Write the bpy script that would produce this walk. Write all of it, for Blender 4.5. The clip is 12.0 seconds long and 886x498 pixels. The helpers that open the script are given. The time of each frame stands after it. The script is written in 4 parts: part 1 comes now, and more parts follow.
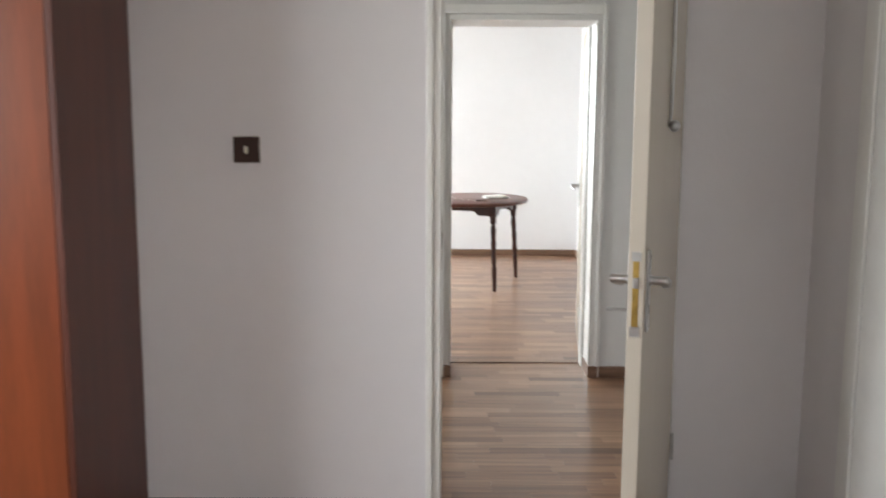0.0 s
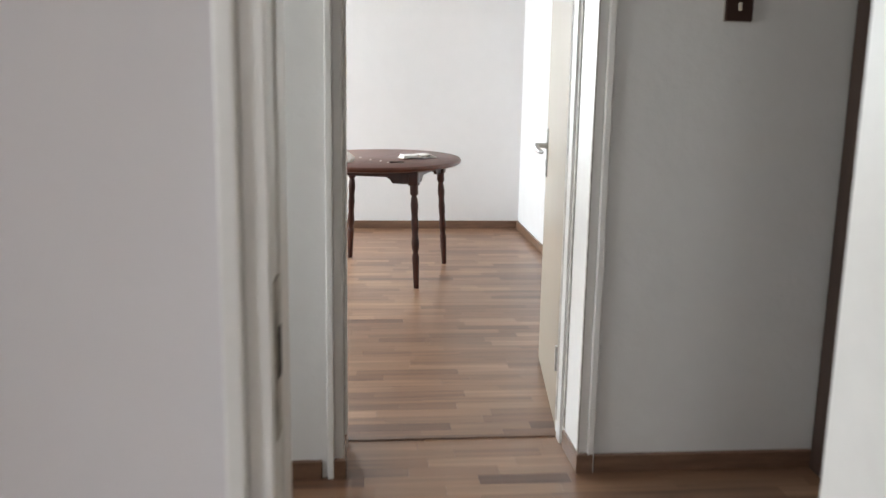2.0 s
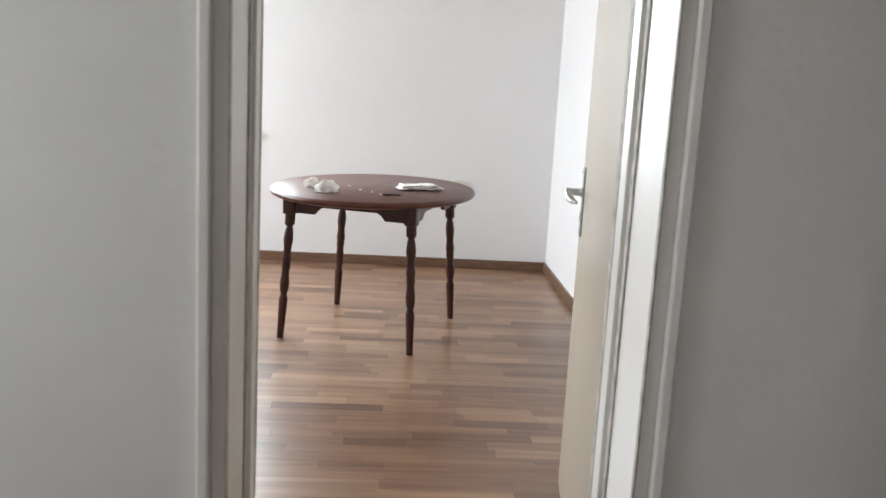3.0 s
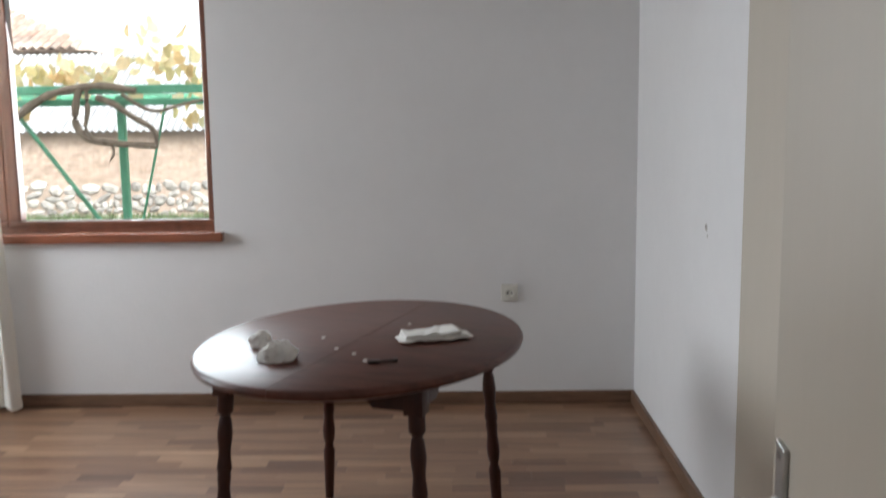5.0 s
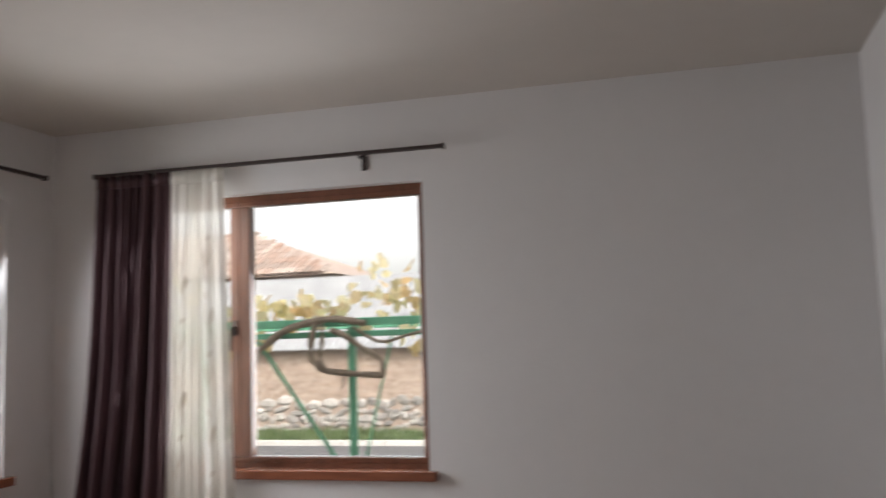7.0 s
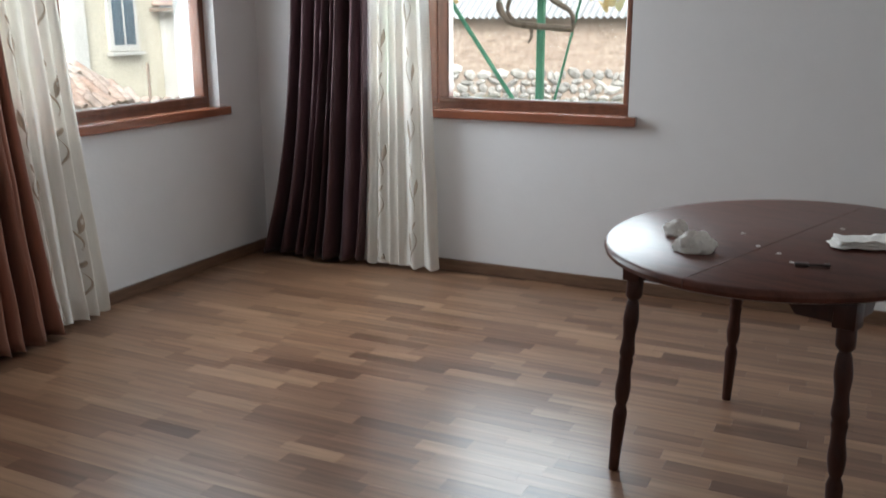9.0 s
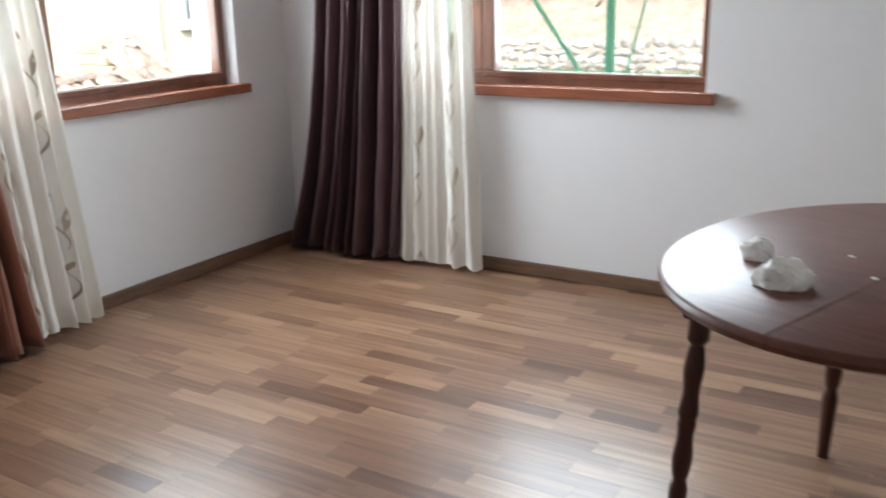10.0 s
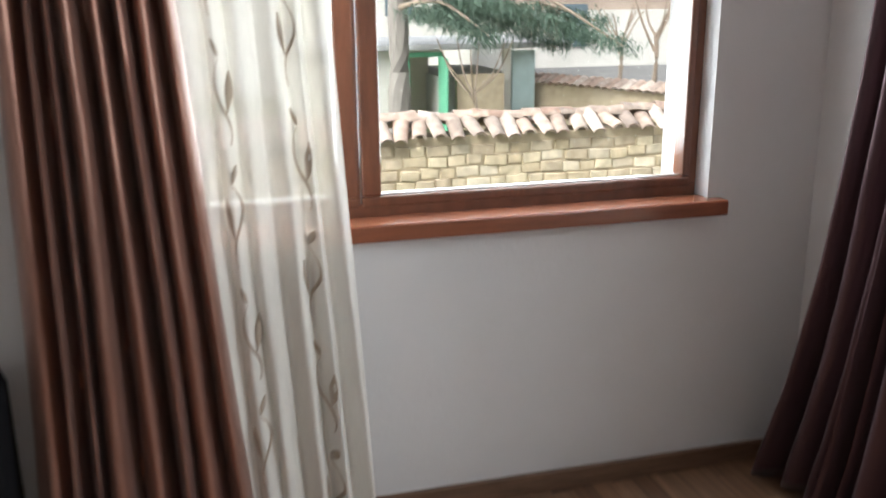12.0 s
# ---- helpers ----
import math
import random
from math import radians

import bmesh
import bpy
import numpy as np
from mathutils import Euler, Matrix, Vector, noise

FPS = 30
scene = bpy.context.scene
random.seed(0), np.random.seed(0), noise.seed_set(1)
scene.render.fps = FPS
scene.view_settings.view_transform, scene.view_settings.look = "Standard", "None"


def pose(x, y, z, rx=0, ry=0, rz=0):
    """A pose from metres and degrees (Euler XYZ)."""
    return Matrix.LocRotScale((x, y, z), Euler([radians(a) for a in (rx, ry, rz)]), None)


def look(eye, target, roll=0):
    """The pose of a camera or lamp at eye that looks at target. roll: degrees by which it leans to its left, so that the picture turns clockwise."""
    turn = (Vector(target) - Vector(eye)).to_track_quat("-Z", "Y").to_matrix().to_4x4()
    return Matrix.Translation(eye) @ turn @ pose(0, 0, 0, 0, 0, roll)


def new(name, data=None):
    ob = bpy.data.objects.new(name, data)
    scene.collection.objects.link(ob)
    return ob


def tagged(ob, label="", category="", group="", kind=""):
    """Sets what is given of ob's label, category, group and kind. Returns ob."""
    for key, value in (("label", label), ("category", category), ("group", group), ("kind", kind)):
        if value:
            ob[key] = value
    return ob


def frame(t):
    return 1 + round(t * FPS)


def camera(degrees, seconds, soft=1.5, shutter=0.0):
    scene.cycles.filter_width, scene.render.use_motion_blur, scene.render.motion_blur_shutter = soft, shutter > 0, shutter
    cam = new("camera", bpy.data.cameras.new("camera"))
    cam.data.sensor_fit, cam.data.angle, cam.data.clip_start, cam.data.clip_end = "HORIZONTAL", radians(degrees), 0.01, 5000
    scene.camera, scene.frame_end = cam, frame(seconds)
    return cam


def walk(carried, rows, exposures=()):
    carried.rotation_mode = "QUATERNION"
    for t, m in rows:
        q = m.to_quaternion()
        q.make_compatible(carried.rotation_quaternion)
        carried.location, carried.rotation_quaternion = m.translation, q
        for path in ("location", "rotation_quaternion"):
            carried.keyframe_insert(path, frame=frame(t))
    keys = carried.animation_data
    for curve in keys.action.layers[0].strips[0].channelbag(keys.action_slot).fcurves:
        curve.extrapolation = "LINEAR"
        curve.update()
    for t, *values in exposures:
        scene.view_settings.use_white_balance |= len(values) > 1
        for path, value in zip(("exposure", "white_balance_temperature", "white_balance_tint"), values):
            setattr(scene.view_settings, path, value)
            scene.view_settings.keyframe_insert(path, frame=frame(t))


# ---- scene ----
cam = camera(52.5, 12.0, shutter=0.4)
PATH = [
    (0, (-0.457, -4.981, 1.35), (-0.456, -3.001, 1.072), 0.3),
    (0.5, (-0.453, -4.624, 1.278), (-0.298, -2.661, 0.926), 0.5),
    (1, (-0.477, -4.116, 1.26), (-0.31, -2.158, 0.89), -0.1),
    (1.5, (-0.464, -3.554, 1.26), (-0.268, -1.6, 0.881), -0.3),
    (2, (-0.371, -2.94, 1.267), (-0.184, -0.988, 0.873), 1.0),
    (2.5, (-0.264, -2.357, 1.262), (-0.091, -0.399, 0.895), 2.7),
    (4.3, (0.09, -0.627, 1.297), (0.042, 1.335, 0.909), 1.8),
    (4.5, (0.085, -0.464, 1.312), (0.035, 1.501, 0.943), 1.6),
    (5, (0.075, -0.138, 1.379), (0.034, 1.842, 1.104), -0.8),
    (5.5, (0.098, -0.022, 1.455), (0.075, 1.977, 1.418), -1.2),
    (6, (0.106, -0.016, 1.494), (0.058, 1.978, 1.648), -1.5),
    (6.5, (0.096, -0.04, 1.493), (-0.039, 1.94, 1.733), -2.2),
    (7, (0.151, -0.054, 1.513), (-0.38, 1.864, 1.71), -1.8),
    (7.2, (0.17, -0.047, 1.514), (-0.497, 1.83, 1.692), -1.6),
    (8.8, (-0.019, -0.126, 1.372), (-0.893, 1.619, 0.935), -0.6),
    (9, (-0.027, -0.084, 1.339), (-0.877, 1.656, 0.84), -0.3),
    (9.5, (-0.069, 0.131, 1.301), (-0.911, 1.86, 0.749), -0.2),
    (10, (-0.143, 0.572, 1.293), (-1.149, 2.209, 0.737), -1.3),
    (10.5, (-0.247, 1.006, 1.318), (-1.566, 2.395, 0.741), -1.0),
    (11, (-0.475, 1.39, 1.34), (-2.003, 2.556, 0.786), 0.9),
    (11.5, (-0.672, 1.94, 1.42), (-2.434, 2.675, 0.822), 0.1),
    (12, (-1.025, 2.42, 1.444), (-2.884, 2.925, 0.905), -0.5),
]
walk(cam, [(t, look(eye, target, roll)) for t, eye, target, roll in PATH],
     exposures=[(0, 2.75, 6500, 9), (0.5, 2.72, 6500, 9), (1.0, 2.6, 6500, 9), (2.5, 2.3, 6500, 10), (3.4, 2.0, 6450, 10), (4.3, 1.3, 6450, 11),
                (4.5, 1.15, 6450, 11), (5.0, 0.9, 6450, 12), (5.5, 0.7, 6650, 15), (6.5, 0.36, 6850, 17), (7.2, 0.32, 6850, 17),
                (8.8, 0.55, 6400, 11), (9.5, 1.1, 6250, 10), (10.5, 1.35, 6300, 11), (11.5, 1.33, 6350, 11), (12.0, 0.95, 6450, 12)])

# ---- light ----
world = bpy.data.worlds.new("sky")
scene.world = world
world.use_nodes = True
wn = world.node_tree
sky = wn.nodes.new("ShaderNodeTexSky")
sky.sky_type, sky.sun_disc = "NISHITA", False
sky.sun_elevation, sky.sun_rotation = radians(38), radians(150)
sky.dust_density, sky.air_density = 4.0, 1.0
pale = wn.nodes.new("ShaderNodeHueSaturation")   # thin white overcast
pale.inputs["Saturation"].default_value, pale.inputs["Value"].default_value = 0.18, 1.7
wn.links.new(sky.outputs[0], pale.inputs["Color"])
wn.links.new(pale.outputs[0], wn.nodes["Background"].inputs[0])
wn.nodes["Background"].inputs[1].default_value = 0.15


def lamp(name, kind, m, energy, colour, **more):
    data = bpy.data.lights.new(name, kind)
    data.energy, data.color = energy, colour
    if kind == "SUN":
        data.angle = more["angle"]
    else:
        data.shape, data.size, data.size_y = "RECTANGLE", more["w"], more["h"]
        data.spread = radians(140)
    ob = new(name, data)
    ob.matrix_world = m
    return ob


# overcast sun, high behind the house
lamp("sun", "SUN", look((6, -9, 9), (0, 0, 0)), 1.2, (1.0, 0.96, 0.9), angle=radians(14))
# the sky's light in the living room windows and the bedroom's west window
lamp("far_window_light", "AREA", look((-1.97, 4.37, 1.6), (-1.97, 0, 0.2)), 27, (0.85, 0.935, 1.0), w=1.5, h=1.4)
lamp("left_window_light", "AREA", look((-3.47, 3.05, 1.6), (0, 3.05, 0.2)), 32, (0.87, 0.945, 1.0), w=1.6, h=1.4)
lamp("bedroom_window_light", "AREA", look((-3.40, -4.30, 1.55), (-0.6, -3.6, 1.2)), 6.0, (0.92, 0.96, 1.0), w=1.15, h=1.35)
# Added fill from the south that evens out the bedroom walls.
lamp("bedroom_fill_light", "AREA", look((-1.25, -6.65, 1.65), (-0.6, 0, 1.3)), 1.5, (0.96, 0.97, 1.0), w=0.45, h=0.85)
# Added fill lamp that lifts the hall; no window is known there.
lamp("hall_fill_light", "AREA", look((-2.1, -1.0, 1.4), (0, -0.9, 1.1)), 2.5, (0.95, 0.98, 1.0), w=0.8, h=1.5)

# ---- materials ----


def mat(name, colour, rough=0.6, metal=0.0, var=0.12, scale=6.0, bump=0.0, bscale=80.0, stretch=(1, 1, 1), spec=0.5, coat=0.0, sheen=0.0, colour2=None, mixscale=None):
    m = bpy.data.materials.new(name)
    m.use_nodes = True
    nt = m.node_tree
    b = nt.nodes["Principled BSDF"]
    b.inputs["Roughness"].default_value, b.inputs["Metallic"].default_value = rough, metal
    b.inputs["Specular IOR Level"].default_value = spec
    b.inputs["Coat Weight"].default_value = coat
    b.inputs["Coat Roughness"].default_value = 0.25
    b.inputs["Sheen Weight"].default_value = sheen
    tc = nt.nodes.new("ShaderNodeTexCoord")
    mp = nt.nodes.new("ShaderNodeMapping")
    mp.inputs["Scale"].default_value = stretch
    nt.links.new(tc.outputs["Object"], mp.inputs[0])
    n1 = nt.nodes.new("ShaderNodeTexNoise")
    n1.inputs["Scale"].default_value, n1.inputs["Detail"].default_value = scale, 6
    n2 = nt.nodes.new("ShaderNodeTexNoise")
    n2.inputs["Scale"].default_value, n2.inputs["Detail"].default_value = scale * 9, 4
    for n in (n1, n2):
        nt.links.new(mp.outputs[0], n.inputs["Vector"])
    add = nt.nodes.new("ShaderNodeMath")
    add.operation = "MULTIPLY_ADD"
    add.inputs[1].default_value = 0.4
    nt.links.new(n2.outputs[0], add.inputs[0])
    nt.links.new(n1.outputs[0], add.inputs[2])
    ramp = nt.nodes.new("ShaderNodeValToRGB")
    ramp.color_ramp.elements[0].position, ramp.color_ramp.elements[1].position = 0.4, 1.0
    c2 = colour2 or [min(1, c * (1 + var)) for c in colour]
    c1 = colour if colour2 else [c * (1 - var) for c in colour]
    ramp.color_ramp.elements[0].color, ramp.color_ramp.elements[1].color = (*c1, 1), (*c2, 1)
    nt.links.new(add.outputs[0], ramp.inputs[0])
    nt.links.new(ramp.outputs[0], b.inputs["Base Color"])
    if bump:
        n3 = nt.nodes.new("ShaderNodeTexNoise")
        n3.inputs["Scale"].default_value, n3.inputs["Detail"].default_value = bscale, 5
        nt.links.new(mp.outputs[0], n3.inputs["Vector"])
        bp = nt.nodes.new("ShaderNodeBump")
        bp.inputs["Strength"].default_value, bp.inputs["Distance"].default_value = bump, 0.004
        nt.links.new(n3.outputs[0], bp.inputs["Height"])
        nt.links.new(bp.outputs[0], b.inputs["Normal"])
    return m


def pieces_mat(name, ramp_colours, rough=0.35, grain=(1.5, 40, 40), bump=0.05, spec=0.5, grain_amount=0.35):
    """Pieces that differ one from the next, by object or by island."""
    m = bpy.data.materials.new(name)
    m.use_nodes = True
    nt = m.node_tree
    b = nt.nodes["Principled BSDF"]
    b.inputs["Roughness"].default_value = rough
    b.inputs["Specular IOR Level"].default_value = spec
    oi, ge = nt.nodes.new("ShaderNodeObjectInfo"), nt.nodes.new("ShaderNodeNewGeometry")
    add, fr = nt.nodes.new("ShaderNodeMath"), nt.nodes.new("ShaderNodeMath")
    fr.operation = "FRACT"
    nt.links.new(oi.outputs["Random"], add.inputs[0])
    nt.links.new(ge.outputs["Random Per Island"], add.inputs[1])
    nt.links.new(add.outputs[0], fr.inputs[0])
    ramp = nt.nodes.new("ShaderNodeValToRGB")
    el = ramp.color_ramp.elements
    while len(el) < len(ramp_colours):
        el.new(0.5)
    for i, c in enumerate(ramp_colours):
        el[i].position = i / (len(ramp_colours) - 1)
        el[i].color = (*c, 1)
    nt.links.new(fr.outputs[0], ramp.inputs[0])
    mp, no = nt.nodes.new("ShaderNodeMapping"), nt.nodes.new("ShaderNodeTexNoise")
    mp.inputs["Scale"].default_value = grain
    no.inputs["Scale"].default_value, no.inputs["Detail"].default_value = 1.0, 7
    nt.links.new(ge.outputs["Position"], mp.inputs[0])
    off = nt.nodes.new("ShaderNodeVectorMath")
    nt.links.new(mp.outputs[0], off.inputs[0])
    nt.links.new(fr.outputs[0], off.inputs[1])
    nt.links.new(off.outputs[0], no.inputs["Vector"])
    mr = nt.nodes.new("ShaderNodeMapRange")
    mr.inputs["From Min"].default_value, mr.inputs["From Max"].default_value = 0.3, 0.7
    mr.inputs["To Min"].default_value, mr.inputs["To Max"].default_value = 1 - grain_amount, 1 + grain_amount
    nt.links.new(no.outputs[0], mr.inputs["Value"])
    mul = nt.nodes.new("ShaderNodeMixRGB")
    mul.blend_type = "MULTIPLY"
    mul.inputs[0].default_value = 1
    nt.links.new(ramp.outputs[0], mul.inputs[1])
    nt.links.new(mr.outputs[0], mul.inputs[2])
    nt.links.new(mul.outputs[0], b.inputs["Base Color"])
    bp = nt.nodes.new("ShaderNodeBump")
    bp.inputs["Strength"].default_value, bp.inputs["Distance"].default_value = bump, 0.003
    nt.links.new(no.outputs[0], bp.inputs["Height"])
    nt.links.new(bp.outputs[0], b.inputs["Normal"])
    return m


def sheer_mat(name, colour, clear):
    m = bpy.data.materials.new(name)
    m.use_nodes = True
    nt = m.node_tree
    out = nt.nodes["Material Output"]
    nt.nodes.remove(nt.nodes["Principled BSDF"])
    tr, df, tp = (nt.nodes.new("ShaderNodeBsdf" + k) for k in ("Translucent", "Diffuse", "Transparent"))
    wv = nt.nodes.new("ShaderNodeTexNoise")
    wv.inputs["Scale"].default_value, wv.inputs["Detail"].default_value = 60, 3
    mr = nt.nodes.new("ShaderNodeMapRange")
    mr.inputs["To Min"].default_value, mr.inputs["To Max"].default_value = clear - 0.08, clear + 0.08
    nt.links.new(wv.outputs[0], mr.inputs["Value"])
    for n in (tr, df):
        n.inputs["Color"].default_value = (*colour, 1)
    a, b = nt.nodes.new("ShaderNodeMixShader"), nt.nodes.new("ShaderNodeMixShader")
    a.inputs[0].default_value = 0.96
    nt.links.new(tr.outputs[0], a.inputs[1])
    nt.links.new(df.outputs[0], a.inputs[2])
    nt.links.new(mr.outputs[0], b.inputs[0])
    nt.links.new(a.outputs[0], b.inputs[1])
    nt.links.new(tp.outputs[0], b.inputs[2])
    nt.links.new(b.outputs[0], out.inputs[0])
    return m


def glass_mat(name):
    m = bpy.data.materials.new(name)
    m.use_nodes = True
    nt = m.node_tree
    nt.nodes.remove(nt.nodes["Principled BSDF"])
    gl, tp, mx = nt.nodes.new("ShaderNodeBsdfGlossy"), nt.nodes.new("ShaderNodeBsdfTransparent"), nt.nodes.new("ShaderNodeMixShader")
    gl.inputs["Roughness"].default_value = 0.02
    tp.inputs["Color"].default_value = (0.95, 0.97, 0.96, 1)
    fz = nt.nodes.new("ShaderNodeFresnel")
    fz.inputs[0].default_value = 1.3
    nt.links.new(fz.outputs[0], mx.inputs[0])
    nt.links.new(tp.outputs[0], mx.inputs[1])
    nt.links.new(gl.outputs[0], mx.inputs[2])
    nt.links.new(mx.outputs[0], nt.nodes["Material Output"].inputs[0])
    return m


M_WALL = mat("white_paint", (0.76, 0.75, 0.745), 0.75, var=0.03, scale=1.5, bump=0.25, bscale=45)
M_HALLWALL = mat("grey_white_paint", (0.70, 0.70, 0.68), 0.62, var=0.05, scale=1.2, bump=0.55, bscale=28)
M_LILAC = mat("lilac_white_paint", (0.70, 0.675, 0.68), 0.75, var=0.03, scale=1.2, bump=0.2, bscale=45)
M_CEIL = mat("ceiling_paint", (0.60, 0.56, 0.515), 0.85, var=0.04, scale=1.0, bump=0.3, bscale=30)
M_DOOR = mat("cream_gloss_paint", (0.56, 0.505, 0.42), 0.26, var=0.03, scale=3, bump=0.12, bscale=14, stretch=(1, 1, 0.15))
M_TRIM = mat("worn_white_gloss_paint", (0.74, 0.73, 0.70), 0.35, var=0.05, scale=5, bump=0.2, bscale=25)
M_CHIP = mat("chipped_grey_primer", (0.42, 0.39, 0.35), 0.7, var=0.5, scale=30, bump=0.3)
M_BASE = mat("walnut_baseboard", (0.16, 0.09, 0.055), 0.4, var=0.35, scale=4, stretch=(2, 2, 18))
M_FRAME = mat("mahogany_window_frame", (0.17, 0.062, 0.032), 0.33, var=0.3, scale=6, stretch=(6, 6, 1), coat=0.3)
M_SILL = mat("mahogany_sill", (0.26, 0.085, 0.042), 0.25, var=0.25, scale=5, stretch=(1, 8, 8), coat=0.5)
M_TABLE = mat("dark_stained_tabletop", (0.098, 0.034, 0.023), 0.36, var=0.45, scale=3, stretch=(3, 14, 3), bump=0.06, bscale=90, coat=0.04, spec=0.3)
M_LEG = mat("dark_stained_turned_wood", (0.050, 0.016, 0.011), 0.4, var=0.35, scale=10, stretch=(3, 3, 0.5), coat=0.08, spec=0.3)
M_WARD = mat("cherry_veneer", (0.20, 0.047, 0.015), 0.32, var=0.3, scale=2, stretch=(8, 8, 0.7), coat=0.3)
# Same cherry as the doors, darkened since this side stands in shadow.
M_WARDSHADE = mat("shaded_cherry_side", (0.095, 0.026, 0.014), 0.4, var=0.25, scale=2, stretch=(8, 8, 0.7))
M_SATIN = mat("brown_mauve_satin", (0.098, 0.053, 0.060), 0.33, metal=0.55, var=0.15, scale=3, stretch=(3, 3, 0.4), bump=0.6, bscale=9, sheen=0.1)
M_SATIN2 = mat("copper_brown_satin", (0.37, 0.197, 0.147), 0.31, metal=0.62, var=0.18, scale=3, stretch=(3, 3, 0.4), bump=0.6, bscale=9, sheen=0.1)
M_SHEER = sheer_mat("cream_voile", (0.88, 0.85, 0.78), 0.18)
M_EMB = mat("taupe_embroidery", (0.42, 0.34, 0.26), 0.6, sheen=0.2)
M_ROD = mat("dark_brown_rail", (0.045, 0.03, 0.026), 0.4)
M_CHROME = mat("worn_chrome", (0.5, 0.5, 0.5), 0.3, metal=1.0, var=0.1, scale=30)
M_PLATE = mat("dull_aluminium_plate", (0.5, 0.5, 0.49), 0.35, metal=1.0, var=0.12, scale=40)
M_BRASS = mat("tarnished_brass", (0.42, 0.28, 0.08), 0.4, metal=1.0, var=0.35, scale=40)
M_SWITCH = mat("brown_bakelite", (0.045, 0.022, 0.016), 0.55, spec=0.2)
M_IVORY = mat("ivory_plastic", (0.62, 0.58, 0.48), 0.35)
M_SOCKET = mat("aged_white_plastic", (0.68, 0.66, 0.6), 0.35)
M_BLACK = mat("black_hole", (0.01, 0.01, 0.01), 0.8)
M_CLOTH = mat("crumpled_white_cloth", (0.82, 0.80, 0.76), 0.9, var=0.08, scale=18, bump=0.5, bscale=120)
M_CASE = mat("black_nylon", (0.010, 0.010, 0.011), 0.9, spec=0.1, bump=0.3, bscale=300)
M_RUST = mat("rust_brown_blanket", (0.22, 0.055, 0.025), 0.85, var=0.25, scale=9, bump=0.5, bscale=150)
M_RUSTEDGE = mat("orange_brocade_edge", (0.55, 0.20, 0.06), 0.6, var=0.35, scale=30, bump=0.5, bscale=90)
M_LINEN = mat("white_linen_underside", (0.75, 0.68, 0.62), 0.9, var=0.1, scale=12, bump=0.4)
M_DARKDOOR = mat("dark_brown_door", (0.05, 0.03, 0.022), 0.4, var=0.3, scale=4, stretch=(8, 8, 0.6))
M_GLASS = glass_mat("window_glass")
M_PLANK = pieces_mat("laminate_strips", [(0.115, 0.057, 0.034), (0.220, 0.119, 0.070), (0.285, 0.164, 0.097), (0.150, 0.078, 0.046), (0.33, 0.198, 0.119), (0.185, 0.098, 0.058), (0.25, 0.140, 0.082)], 0.30, (2.2, 45, 45), 0.012, 0.5, 0.28)
M_SUB = mat("floor_underlay", (0.10, 0.06, 0.04), 0.6)
M_ADOBE = pieces_mat("adobe_bricks", [(0.52, 0.43, 0.30), (0.60, 0.52, 0.38), (0.46, 0.38, 0.28), (0.64, 0.57, 0.45)], 0.9, (9, 9, 9), 0.6, 0.2, 0.25)
M_BARNBRICK = pieces_mat("tan_barn_bricks", [(0.42, 0.335, 0.275), (0.48, 0.385, 0.32), (0.37, 0.29, 0.24), (0.45, 0.35, 0.28)], 0.9, (9, 9, 9), 0.6, 0.2, 0.25)
M_MORTAR = mat("earth_mortar", (0.47, 0.39, 0.28), 0.95, var=0.2, scale=8, bump=0.5)
M_TILE = pieces_mat("clay_roof_tiles", [(0.34, 0.235, 0.19), (0.45, 0.345, 0.29), (0.29, 0.235, 0.205), (0.52, 0.44, 0.39), (0.38, 0.28, 0.23)], 0.85, (12, 12, 12), 0.4, 0.2, 0.3)
M_ASB = mat("grey_corrugated_sheet", (0.35, 0.36, 0.37), 0.8, var=0.2, scale=1.2, bump=0.3)
M_RUBBLE = pieces_mat("rubble_stones", [(0.30, 0.29, 0.27), (0.42, 0.40, 0.37), (0.22, 0.21, 0.20), (0.52, 0.50, 0.47)], 0.9, (7, 7, 7), 0.5, 0.2, 0.25)
M_PLASTER = mat("cream_render", (0.54, 0.50, 0.40), 0.9, var=0.12, scale=0.9, bump=0.3)
M_WHITEWASH = mat("whitewash", (0.54, 0.53, 0.50), 0.9, var=0.12, scale=1.2, bump=0.3)
M_GREEN = mat("green_painted_steel", (0.13, 0.42, 0.27), 0.45, var=0.2, scale=9)
M_PALEBLUE = mat("pale_blue_paint", (0.45, 0.58, 0.60), 0.6, var=0.15, scale=4)
M_BARK = mat("grey_bark", (0.27, 0.215, 0.17), 0.95, var=0.4, scale=6, bump=0.9, bscale=25, stretch=(4, 4, 0.8))
M_TRUNK = mat("grey_furrowed_bark", (0.20, 0.185, 0.17), 0.95, var=0.4, scale=6, bump=0.9, bscale=25, stretch=(4, 4, 0.8))
M_LEAFY = pieces_mat("yellow_vine_leaves", [(0.84, 0.76, 0.45), (0.86, 0.80, 0.56), (0.80, 0.56, 0.30), (0.74, 0.72, 0.38)], 0.7, (20, 20, 20), 0.2, 0.3, 0.15)
_nt = M_LEAFY.node_tree
_pb = _nt.nodes["Principled BSDF"]
_tl, _mx = _nt.nodes.new("ShaderNodeBsdfTranslucent"), _nt.nodes.new("ShaderNodeMixShader")
_mx.inputs[0].default_value = 0.5      # thin leaves let the sky through
_nt.links.new(_pb.inputs["Base Color"].links[0].from_socket, _tl.inputs["Color"])
_nt.links.new(_pb.outputs[0], _mx.inputs[1])
_nt.links.new(_tl.outputs[0], _mx.inputs[2])
_nt.links.new(_mx.outputs[0], _nt.nodes["Material Output"].inputs[0])
